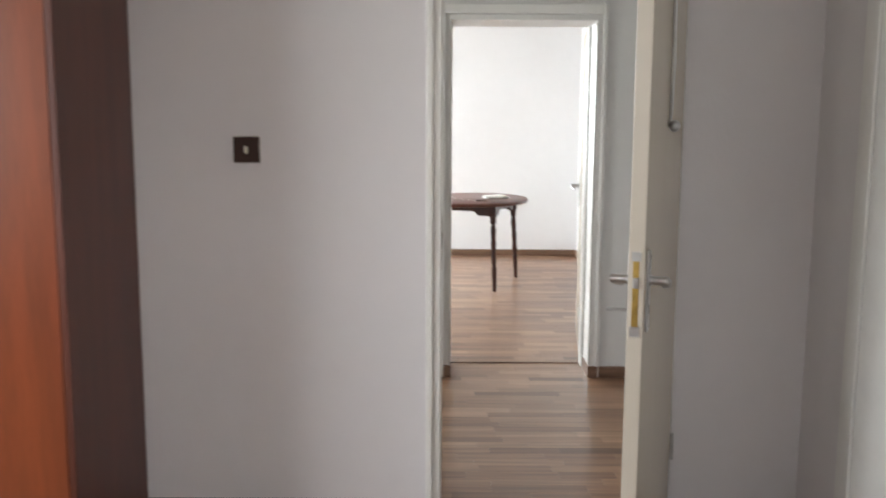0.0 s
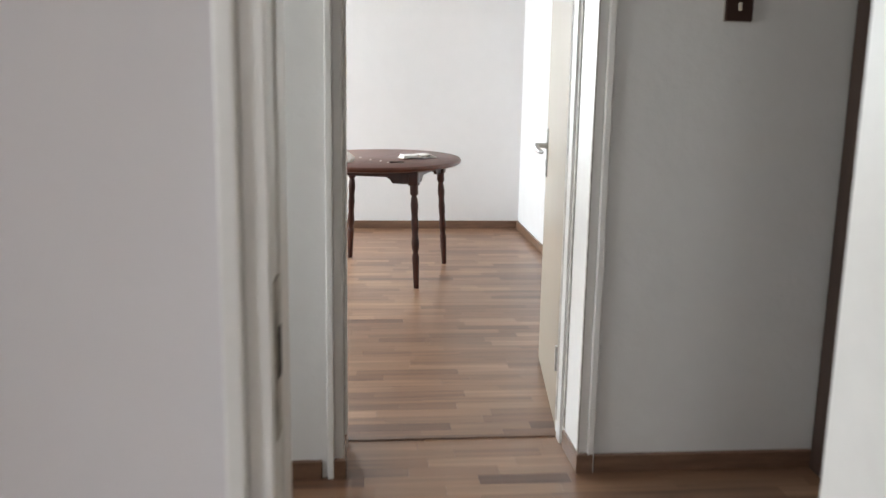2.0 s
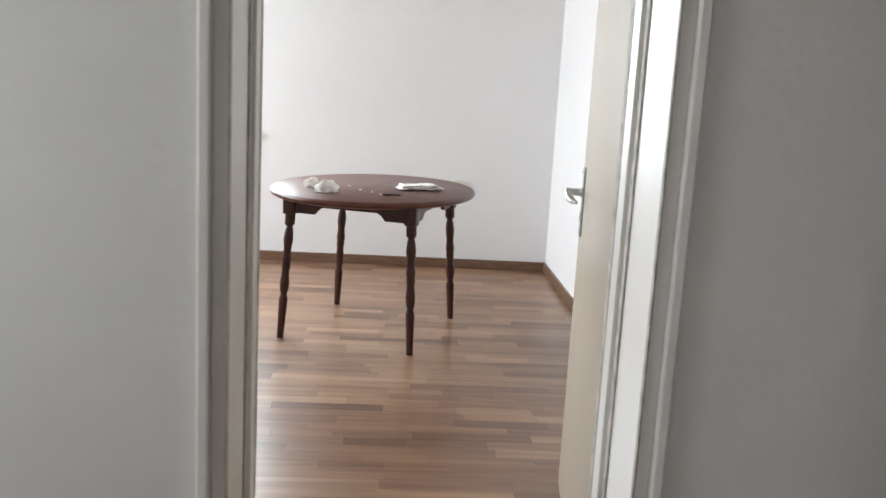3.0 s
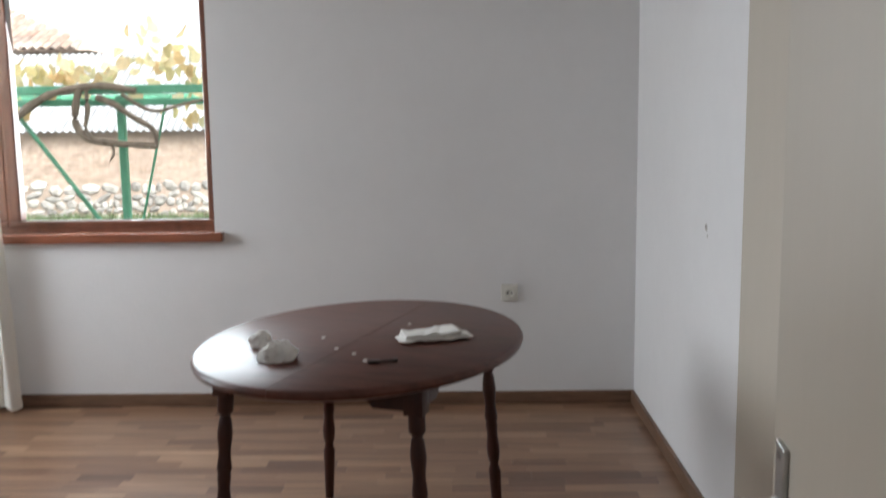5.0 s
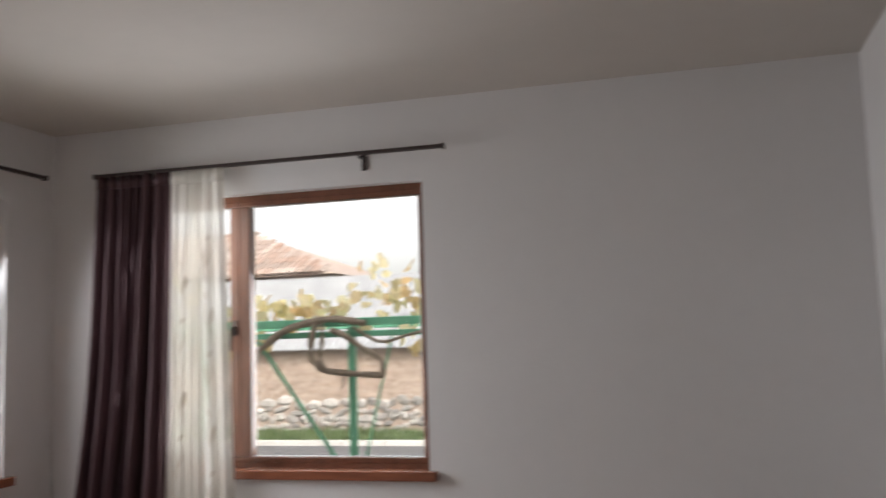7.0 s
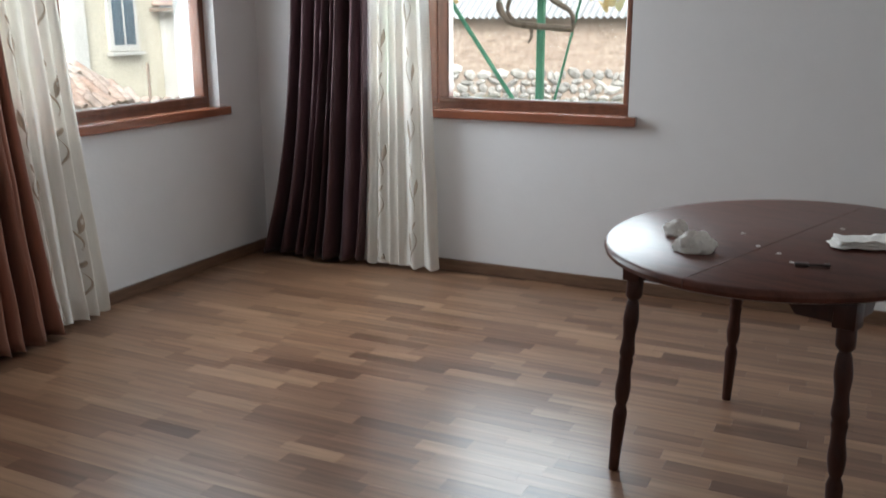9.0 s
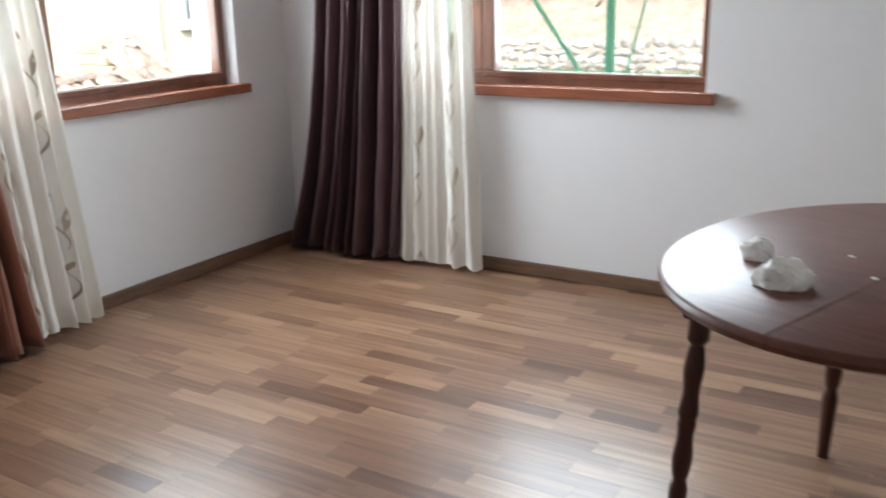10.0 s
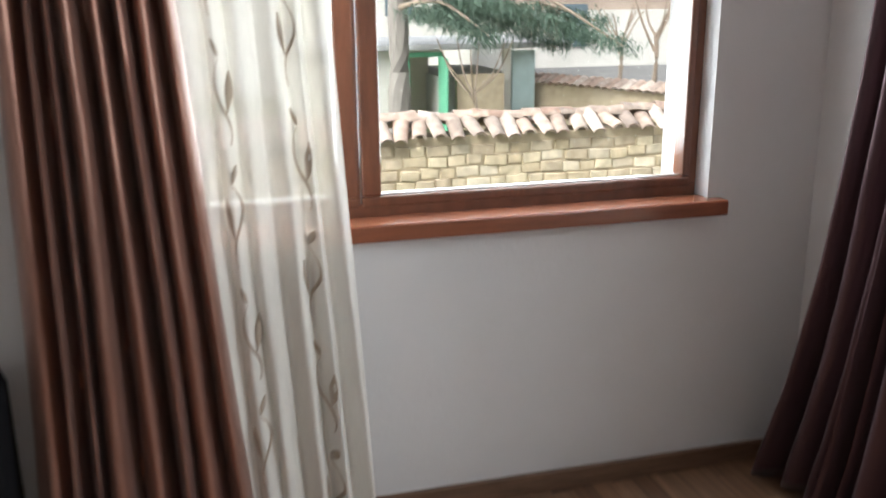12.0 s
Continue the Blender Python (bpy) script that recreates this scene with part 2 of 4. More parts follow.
M_NEEDLE = pieces_mat("conifer_sprays", [(0.05, 0.085, 0.065), (0.075, 0.12, 0.09), (0.10, 0.15, 0.115)], 0.8, (20, 20, 20), 0.2, 0.3, 0.2)
M_GRASS = pieces_mat("grass_blades", [(0.075, 0.12, 0.05), (0.11, 0.16, 0.07), (0.16, 0.19, 0.10)], 0.8, (10, 10, 10), 0.1, 0.3, 0.2)
M_SOIL = mat("grassy_earth", (0.13, 0.14, 0.07), 0.95, var=0.35, scale=1.5, bump=0.6, bscale=20)
M_ROAD = mat("pale_worn_asphalt", (0.16, 0.16, 0.16), 0.9, var=0.2, scale=3, bump=0.4)
M_PINKWALL = mat("brick_barn_wall", (0.40, 0.32, 0.265), 0.9, var=0.15, scale=2, bump=0.4)
M_PANE = mat("dark_window_pane", (0.10, 0.14, 0.17), 0.12)

# ---- building helpers ----


def box(bm, x0, x1, y0, y1, z0, z1, bevel=0.0):
    geo = bmesh.ops.create_cube(bm, size=1)
    vs = geo["verts"]
    for v in vs:
        v.co = Vector((x0 if v.co.x < 0 else x1, y0 if v.co.y < 0 else y1, z0 if v.co.z < 0 else z1))
    if bevel:
        es = list({e for v in vs for e in v.link_edges})
        bmesh.ops.bevel(bm, geom=es, offset=bevel, segments=2, profile=0.5, affect="EDGES")


def boxes(rows, bevel=0.0):
    bm = bmesh.new()
    for r in rows:
        box(bm, *r, bevel=bevel)
    return bm


def tube(bm, a, b, r0, r1=None, seg=10):
    a, b = Vector(a), Vector(b)
    d = b - a
    m = Matrix.Translation((a + b) / 2) @ d.to_track_quat("Z", "Y").to_matrix().to_4x4()
    bmesh.ops.create_cone(bm, cap_ends=True, segments=seg, radius1=r0, radius2=r0 if r1 is None else r1, depth=d.length, matrix=m)


def lathe(bm, profile, seg=20, m=None):
    """Turned solid from (radius, height) pairs."""
    m = m or Matrix()
    rings = []
    for r, z in profile:
        rings.append([bm.verts.new(m @ Vector((r * math.cos(2 * math.pi * i / seg), r * math.sin(2 * math.pi * i / seg), z))) for i in range(seg)])
    for lo, hi in zip(rings, rings[1:]):
        for i in range(seg):
            bm.faces.new((lo[i], lo[(i + 1) % seg], hi[(i + 1) % seg], hi[i]))
    bm.faces.new(rings[0][::-1])
    bm.faces.new(rings[-1])


def finish(name, bm, material, smooth=False):
    bmesh.ops.recalc_face_normals(bm, faces=bm.faces)
    me = bpy.data.meshes.new(name)
    bm.to_mesh(me)
    bm.free()
    me.materials.append(material)
    if smooth:
        for p in me.polygons:
            p.use_smooth = True
        me.set_sharp_from_angle(angle=radians(42))
    return me


def part(name, bm, material, parent, label="", smooth=False):
    ob = new(name, finish(name, bm, material, smooth))
    ob.parent = parent
    if label:
        tagged(ob, label)
    return ob


def thing(name, label, category, m=None, group="", kind=""):
    ob = new(name)
    ob.empty_display_size = 0.1
    if m is not None:
        ob.matrix_world = m
    return tagged(ob, label, category, group, kind)


def solid(name, bm, material, label, category, kind="", smooth=False, group=""):
    return tagged(new(name, finish(name, bm, material, smooth)), label, category, group, kind)


# ---- structure ----
CEIL, FLOOR0 = 2.72, -0.02
T = "structure"


def wall(name, rows, material, label):
    return solid(name, boxes(rows), material, label, "wall", T)


# living room
FW = (-2.80, -1.128, 0.862, 2.305)     # far window opening: x0 x1 z0 z1
LW = (2.22, 3.84, 0.862, 2.305)       # left window opening: y0 y1 z0 z1
wall("wall_north", [(-3.58, FW[0], 4.2, 4.6, -0.9, 3.0), (FW[1], 1.6, 4.2, 4.6, -0.9, 3.0), (FW[0], FW[1], 4.2, 4.6, -0.9, FW[2]), (FW[0], FW[1], 4.2, 4.6, FW[3], 3.0)], M_WALL, "white painted plaster wall with a window")
wall("wall_west", [(-3.58, -3.30, LW[1], 4.2, -0.9, 3.0), (-3.58, -3.30, 0.04, LW[0], -0.9, 3.0), (-3.58, -3.30, LW[0], LW[1], -0.9, LW[2]), (-3.58, -3.30, LW[0], LW[1], LW[3], 3.0)], M_WALL, "white painted plaster wall with a window")
wall("wall_east", [(0.923, 1.6, 2.55, 4.2, 0, 2.72), (0.923, 1.6, 1.45, 2.55, 2.005, 2.72), (0.923, 1.6, 0.04, 1.45, 0, 2.72), (0.927, 1.6, 1.45, 2.55, 0, 2.005)], M_WALL, "white painted wall with a flush cream door")
D2 = (-0.445, 0.355, 1.90)             # second doorway rough opening
wall("wall_south", [(-3.70, D2[0], -0.286, 0.04, 0, 2.72), (D2[1], 1.6, -0.286, 0.04, 0, 2.72), (D2[0], D2[1], -0.286, 0.04, D2[2], 2.72)], M_WALL, "white painted wall with a doorway")
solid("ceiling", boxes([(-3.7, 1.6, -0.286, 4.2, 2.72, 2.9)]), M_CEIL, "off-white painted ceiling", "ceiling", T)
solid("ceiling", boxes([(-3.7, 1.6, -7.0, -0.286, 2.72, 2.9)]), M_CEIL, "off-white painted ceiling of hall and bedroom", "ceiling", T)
solid("roof", boxes([(-4.2, 2.1, -7.4, 5.0, 3.0, 3.15)]), M_MORTAR, "plain flat roof slab over the house", "roof", T)
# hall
# The west opening is made up to hold the hall fill lamp.
wall("wall_hall_west", [(-2.2, -1.9, -1.82, -1.45, 0, 2.72), (-2.2, -1.9, -0.55, -0.286, 0, 2.72), (-2.2, -1.9, -1.45, -0.55, 2.2, 2.72), (-2.2, -1.9, -1.45, -0.55, 0, 0.6)], M_HALLWALL, "grey white hall wall with an opening added for fill light")
wall("wall_hall_east", [(1.14, 1.6, -1.82, -0.286, 0, 2.72)], M_HALLWALL, "grey white hall wall")
wall("wall_hall_face", [(-1.9, D2[0] - 0.001, -0.292, -0.286, 0, 2.72), (D2[1] + 0.001, 1.14, -0.292, -0.286, 0, 2.72), (D2[0], D2[1], -0.292, -0.286, D2[2] + 0.001, 2.72)], M_HALLWALL, "grey white hall wall around the doorway")
# first room
D1 = (-0.488, 0.302, 2.02)
wall("wall_bedroom_north", [(-3.3, D1[0], -2.02, -1.82, 0, 2.72), (D1[1], 1.6, -2.02, -1.82, 0, 2.72), (D1[0], D1[1], -2.02, -1.82, D1[2], 2.72)], M_LILAC, "lilac white painted wall with a doorway")
wall("wall_bedroom_east", [(0.77, 1.1, -6.6, -2.02, 0, 2.72)], M_LILAC, "lilac white painted wall")
wall("wall_bedroom_west", [(-3.6, -3.3, -6.6, -4.95, 0, 2.72), (-3.6, -3.3, -3.65, -1.82, 0, 2.72), (-3.6, -3.3, -4.95, -3.65, 0, 0.85), (-3.6, -3.3, -4.95, -3.65, 2.25, 2.72)], M_LILAC, "lilac white painted wall with a window opening")
# Small south gap is invented, only there for the bedroom fill.
wall("wall_bedroom_south", [(-3.6, -1.5, -6.9, -6.6, 0, 2.72), (-1.0, 1.1, -6.9, -6.6, 0, 2.72), (-1.5, -1.0, -6.9, -6.6, 0, 1.2), (-1.5, -1.0, -6.9, -6.6, 2.1, 2.72)], M_LILAC, "lilac white painted wall with a small opening added for fill light")
floor = solid("floor", boxes([(-3.7, 1.6, -6.9, 4.2, -0.12, -0.006)]), M_SUB, "brown wood strip laminate floor", "floor", T)


def skirting(rows):
    for r in rows:
        x0, x1, y0, y1 = r
        solid("baseboard", boxes([(x0, x1, y0, y1, 0.0, 0.062)], 0.004), M_BASE, "dark walnut baseboard along the wall", "baseboard", T)


skirting([(-3.3, 0.923, 4.182, 4.2), (-3.3, -3.282, 0.04, 4.182), (0.905, 0.923, 2.55, 4.182), (0.905, 0.923, 0.06, 1.45), 
          (-3.282, D2[0] - 0.04, 0.04, 0.058), (D2[1] + 0.026, 1.14, -0.31, -0.292), (-1.9, D2[0] - 0.04, -0.31, -0.292),
          (D1[1] + 0.026, 0.77, -2.038, -2.02), (-1.47, D1[0] - 0.04, -2.038, -2.02), (0.752, 0.77, -6.6, -2.038)])


def window(name, m, w0, w1, mull, z0, z1, label):
    """A two-sash window in local x along the wall and y outwards; mull: the meeting stiles' span."""
    th = thing(name, label, "window", m, kind=T)
    e = 0.055
    part("window_frame", boxes([(w0, w1, 0.070, 0.15, z0, z0 + 0.045), (w0, w1, 0.070, 0.15, z1 - 0.045, z1), (w0, w0 + 0.04, 0.070, 0.15, z0 + 0.045, z1 - 0.045), (w1 - 0.03, w1, 0.070, 0.15, z0 + 0.045, z1 - 0.045),
                                ((mull[0] + mull[1]) / 2 - 0.02, (mull[0] + mull[1]) / 2 + 0.02, 0.070, 0.15, z0 + 0.045, z1 - 0.045)], 0.004), M_FRAME, th, "mahogany brown frame")
    for a, b in ((w0 + 0.03, mull[0] + 0.058), (mull[0] + 0.066, w1 - 0.022)):
        za, zb = z0 + 0.035, z1 - 0.03
        s = part("sash", boxes([(a, b, 0.066, 0.13, za, za + 0.03), (a, b, 0.066, 0.13, zb - 0.03, zb), (a, a + e if a > mull[0] else a + 0.06, 0.066, 0.13, za + 0.03, zb - 0.03),
                                (b - (e if b < mull[1] else 0.024), b, 0.066, 0.13, za + 0.03, zb - 0.03)], 0.006), M_FRAME, th)
        g = part("pane", boxes([(a + 0.008, b - 0.008, 0.095, 0.101, za + 0.01, zb - 0.01)]), M_GLASS, s, "clear glass")
        g.visible_shadow = False
        part("gasket", boxes([(a + 0.05, b - 0.008, 0.088, 0.094, za + 0.0285, za + 0.0345), (a + 0.05, b - 0.008, 0.088, 0.094, zb - 0.0345, zb - 0.0285)]), M_PLATE, s, "thin pale glazing bead")
    part("window_sill", boxes([(w0 - 0.05, w1 + 0.045, -0.045, 0.069, z0 - 0.034, z0 + 0.012)], 0.005), M_SILL, th, "polished mahogany sill board")
    # Added brown cover that keeps the overlit outside ledge dark.
    part("dark_ledge_strip", boxes([(w0 + 0.002, w1 - 0.002, 0.153, 0.275, z0 + 0.002, z0 + 0.012)], 0.002), M_FRAME, th, "brown strip added to darken the outside ledge")
    hb = bmesh.new()
    hx, hz = mull[0] + 0.03, 1.60
    box(hb, hx - 0.014, hx + 0.014, 0.056, 0.067, hz - 0.04, hz + 0.04, 0.004)
    tube(hb, (hx, 0.066, hz), (hx, 0.03, hz), 0.009)
    tube(hb, (hx, 0.034, hz + 0.008), (hx - 0.012, 0.03, hz - 0.12), 0.009, 0.007)
    part("handle", hb, M_ROD, th, "dark brown window handle", True)
    return th


window("window_1", pose(0, 4.2, 0), FW[0], FW[1], (-2.235, -2.10), FW[2], FW[3], "mahogany brown two-sash window with clear panes")
window("window_2", pose(-3.30, 0, 0, 0, 0, 90), LW[0], LW[1], (2.765, 2.85), LW[2], LW[3], "mahogany brown two-sash window onto the courtyard")


def door_frame(name, x0, x1, y0, y1, top, label, sides):
    th = thing(name, label, "door frame", kind=T)
    for a, b in ((x0 - 0.002, x0 + 0.026), (x1 - 0.026, x1 + 0.002)):
        part("jamb", boxes([(a, b, y0 - 0.012, y1 + 0.012, 0, top - 0.0)], 0.003), M_TRIM, th)
    part("head", boxes([(x0 + 0.026, x1 - 0.026, y0 - 0.012, y1 + 0.012, top - 0.03, top + 0.0)], 0.003), M_TRIM, th)
    for y, s in sides:
        ya, yb = (y - 0.016, y) if s < 0 else (y, y + 0.016)
        for a, b in ((x0 - 0.024, x0 - 0.002), (x1 + 0.002, x1 + 0.024)):
            part("casing", boxes([(a, b, ya, yb, 0, top + 0.05)], 0.004), M_TRIM, th)
        part("casing", boxes([(x0 - 0.002, x1 + 0.002, ya, yb, top + 0.0, top + 0.05)], 0.004), M_TRIM, th)
    return th


f2 = door_frame("door_frame_2", D2[0], D2[1], -0.28, 0.03, D2[2], "worn white door frame with chipped edges", ((-0.292, -1), (0.04, 1)))
for xa, xb in ((D2[0] + 0.024, D2[0] + 0.036), (D2[1] - 0.036, D2[1] - 0.024)):
    part("stop", boxes([(xa, xb, -0.07, -0.02, 0, D2[2] - 0.03)], 0.002), M_TRIM, f2)
    part("worn_edge", boxes([(xa - 0.0, xb - 0.0, -0.018, 0.012, 0.06, D2[2] - 0.04)], 0.002), M_CHIP, f2, "chipped grey strip of bare wood")
for ya, yb in ((-0.105, -0.082), (-0.300, -0.288)):
    part("worn_edge", boxes([(D2[1] - 0.030, D2[1] - 0.0255, ya, yb, 0.07, D2[2] - 0.04)], 0.001), M_CHIP, f2, "chipped grey strip of bare wood")
    part("worn_edge", boxes([(D2[0] + 0.0255, D2[0] + 0.030, ya, yb, 0.07, D2[2] - 0.04)], 0.001), M_CHIP, f2, "chipped grey strip of bare wood")
for xa, xb, ya, yb in ((D2[0] - 0.004, D2[0] + 0.034, -0.31, -0.10), (D2[1] - 0.034, D2[1] + 0.02, -0.31, -0.10)):
    part("plinth", boxes([(xa, xb, ya, yb, 0.0, 0.064)], 0.003), M_BASE, f2, "dark walnut plinth block")
f1 = door_frame("door_frame_1", D1[0], D1[1], -2.01, -1.83, D1[2], "worn white door frame", ((-2.02, -1), (-1.82, 1)))
part("stop", boxes([(D1[0] + 0.024, D1[0] + 0.03, -1.94, -1.835, 0, D1[2] - 0.03)], 0.003), M_TRIM, f1)
part("strike_plate", boxes([(D1[0] + 0.025, D1[0] + 0.029, -1.995, -1.955, 0.86, 1.04)]), M_CHIP, f1, "blackened strike plate")
part("strike_hole", boxes([(D1[0] + 0.026, D1[0] + 0.031, -1.985, -1.965, 0.93, 0.985)]), M_BLACK, f1)
solid("threshold", boxes([(D2[0] + 0.03, D2[1] - 0.03, -0.016, 0.012, 0.0, 0.005)], 0.002), M_BASE, "dark threshold strip in the doorway", "threshold", T)


def lever(parent, side, plate_x, z, s):
    """Handle set on a leaf lying along local x; side is the face's y, s the way out."""
    pl = part("lock_plate", boxes([(plate_x - 0.019, plate_x + 0.019, min(side, side + 0.006 * s), max(side, side + 0.006 * s), z - 0.13, z + 0.075)], 0.002), M_PLATE, parent, "dull metal lock plate")
    hb = bmesh.new()
    lathe(hb, [(0.014, 0.0), (0.014, 0.006), (0.0105, 0.009), (0.0105, 0.038), (0.012, 0.042), (0.011, 0.048), (0.006, 0.050)], 14, pose(plate_x, side + 0.004 * s, z, -90 * s))
    grip = [(0.004, 0.046, 0.002, 0.009), (-0.018, 0.048, -0.004, 0.010), (-0.040, 0.045, -0.012, 0.011), (-0.062, 0.037, -0.019, 0.0095), (-0.080, 0.028, -0.021, 0.006)]
    for (xa, oa, za, ra), (xb, ob, zb, rb) in zip(grip, grip[1:]):
        tube(hb, (plate_x + xa, side + oa * s, z + za), (plate_x + xb, side + ob * s, z + zb), ra, rb, 12)
        bmesh.ops.create_uvsphere(hb, u_segments=12, v_segments=8, radius=rb, matrix=Matrix.Translation((plate_x + xb, side + ob * s, z + zb)))
    for dz in (0.062, -0.118):
        tube(hb, (plate_x, side + 0.005 * s, z + dz), (plate_x, side + 0.0085 * s, z + dz), 0.005, 0.004, 8)
    part("handle", hb, M_CHROME, pl, "bright chrome lever", True)
    part("keyhole", boxes([(plate_x - 0.004, plate_x + 0.004, min(side + 0.005 * s, side + 0.007 * s), max(side + 0.005 * s, side + 0.007 * s), z - 0.085, z - 0.062)]), M_BLACK, pl)


def leaf(name, m, width, height, label, z):
    th = thing(name, label, "door", m)
    part("panel", boxes([(0, width, -0.02, 0.02, 0.006, height)], 0.003), M_DOOR, th)
    lever(th, -0.02, width - 0.055, z, -1)
    lever(th, 0.02, width - 0.055, z, 1)
    part("lock_case", boxes([(width - 0.001, width + 0.002, -0.008, 0.007, z - 0.13, z + 0.075)]), M_BRASS, th, "tarnished brass lock front")
    part("latch", boxes([(width, width + 0.01, -0.007, 0.007, z - 0.012, z + 0.014)], 0.002), M_CHROME, th)
    part("lock_end", boxes([(width + 0.001, width + 0.004, -0.012, 0.012, z + 0.055, z + 0.078), (width + 0.001, width + 0.004, -0.012, 0.012, z - 0.135, z - 0.11)]), M_PLATE, th)
    for hz in (0.22, height - 0.25):
        hb = bmesh.new()
        tube(hb, (-0.004, 0.024, hz), (-0.004, 0.024, hz + 0.09), 0.007)
        part("hinge", hb, M_PLATE, th)
    return th


leaf("door", pose(0.353, 0.062, 0, 0, 0, 83.0), 0.80, 1.895, "cream gloss-painted door leaf standing open into the room", 0.955)
d1 = leaf("door", pose(0.300, -2.045, 0, 0, 0, 249.6), 0.80, 2.0, "white gloss-painted door leaf standing open beside the doorway", 0.96)
cb = bmesh.new()
loop = [(0.40, 0.024, 1.36), (0.395, 0.028, 1.52), (0.41, 0.026, 1.72), (0.425, 0.028, 1.55), (0.41, 0.026, 1.36)]
for pa, pb in zip(loop, loop[1:]):
    tube(cb, pa, pb, 0.004, seg=6)
bmesh.ops.create_uvsphere(cb, u_segments=10, v_segments=6, radius=0.016, matrix=Matrix.Translation((0.405, 0.036, 1.345)))
part("cord", cb, M_PLATE, d1, "grey cord loop with a small ring", True)
kb = bmesh.new()
tube(kb, (0.745, -0.02, 0.88), (0.745, -0.06, 0.88), 0.004)
box(kb, 0.735, 0.755, -0.08, -0.06, 0.875, 0.885, 0.003)
part("key", kb, M_PLATE, d1, "small steel key in the lock")

# ---- living room things ----


def leg_profile(h):
    pts = []
    for i in range(49):
        f = i / 48
        r = 0.0155 + 0.0085 * min(1, f * 2.2)
        if 0.36 < f < 0.90:
            r = 0.0205 + 0.0024 * math.sin((f - 0.36) / 0.54 * 6 * math.pi - 1.2)
        for c in (0.345, 0.36, 0.61, 0.90):
            if abs(f - c) < 0.012:
                r -= 0.004
        pts.append((r, f * h))
    return pts


def dining_table(cx, cy, turn, top):
    th = thing("dining_table", "round dark-stained wooden extending table on turned legs", "table", pose(cx, cy, 0, 0, 0, turn))
    rx, ry = 0.485, 0.60
    bm = bmesh.new()
    prof = [(-0.012, top - 0.032), (0.0, top - 0.026), (0.004, top - 0.014), (0.0, top - 0.005), (-0.008, top)]
    for s in (-1, 1):
        seg, rings = 40, []
        for d, z in prof:
            ring = []
            for i in range(seg + 1):
                a = -math.pi / 2 + math.pi * i / seg
                ring.append(bm.verts.new((s * max(0.0012, (rx + d) * math.cos(a)), (ry + d) * math.sin(a), z)))
            rings.append(ring)
        for lo, hi in zip(rings, rings[1:]):
            for i in range(seg):
                bm.faces.new((lo[i], lo[i + 1], hi[i + 1], hi[i]))
            bm.faces.new((lo[-1], lo[0], hi[0], hi[-1]))
        bm.faces.new(rings[0])
        bm.faces.new(rings[-1])
    part("tabletop", bm, M_TABLE, th, "dark brown top with a seam across and worn sheen", True)
    ax, ay, z1 = 0.30, 0.33, top - 0.033
    for horizontal in (0, 1):
        for s in (-1, 1):
            bm = bmesh.new()
            half = (ax if horizontal else ay) - 0.028
            n = 28
            prev = None
            for i in range(n + 1):
                u = -half + 2 * half * i / n
                d = abs(u) / half
                drop = 0.045 + (0.035 if d > 0.62 else 0.0) + (0.012 if 0.5 < d <= 0.62 else 0)
                cur = []
                for w in (-0.01, 0.01):
                    for z in (z1, z1 - drop):
                        p = (u, s * ay + w, z) if horizontal else (s * ax + w, u, z)
                        cur.append(bm.verts.new(p))
                if prev:
                    for a, b in ((0, 1), (1, 3), (3, 2), (2, 0)):
                        bm.faces.new((prev[a], prev[b], cur[b], cur[a]))
                else:
                    bm.faces.new((cur[0], cur[1], cur[3], cur[2]))
                prev = cur
            bm.faces.new((prev[0], prev[2], prev[3], prev[1]))
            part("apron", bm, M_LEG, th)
    for sx in (-1, 1):
        for sy in (-1, 1):
            bm = bmesh.new()
            lathe(bm, leg_profile(z1 - 0.085), 18)
            for v in bm.verts:
                f = 1 - v.co.z / (z1 - 0.085)
                v.co.x += sx * (ax + 0.028 * f)
                v.co.y += sy * (ay + 0.028 * f)
            box(bm, sx * ax - 0.028, sx * ax + 0.028, sy * ay - 0.028, sy * ay + 0.028, z1 - 0.087, z1, 0.003)
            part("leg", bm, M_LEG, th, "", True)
    return th


TX, TY, TT, TOP = -0.232, 2.62, -18.5, 0.722
dining_table(TX, TY, TT, TOP)


def lump(name, x, y, z, size, seed, label, flat=1.0):
    bm = bmesh.new()
    bmesh.ops.create_icosphere(bm, subdivisions=4, radius=1)
    for v in bm.verts:
        n = noise.fractal(v.co * 1.6 + Vector((seed, 0, 0)), 0.8, 2.2, 4) * 0.26
        n += 0.10 * noise.ridged_multi_fractal(v.co * 3.2 + Vector((0, seed, 0)), 0.9, 2.0, 3, 0.8, 1.5) - 0.1
        c = v.co * (1 + n)
        v.co = Vector((c.x * size[0], c.y * size[1], max(-0.35, c.z) * size[2] + 0.35 * size[2]))
    ob = solid(name, bm, M_CLOTH, label, "cloth", smooth=True)
    ob.matrix_world = pose(x, y, z, 0, 0, 25)
    return ob


lump("rag", -0.535, 2.50, TOP, (0.038, 0.028, 0.034), 3.1, "small crumpled white rag on the table")
lump("rag", -0.45, 2.335, TOP, (0.054, 0.039, 0.041), 7.7, "crumpled white rag bunched up on the table")


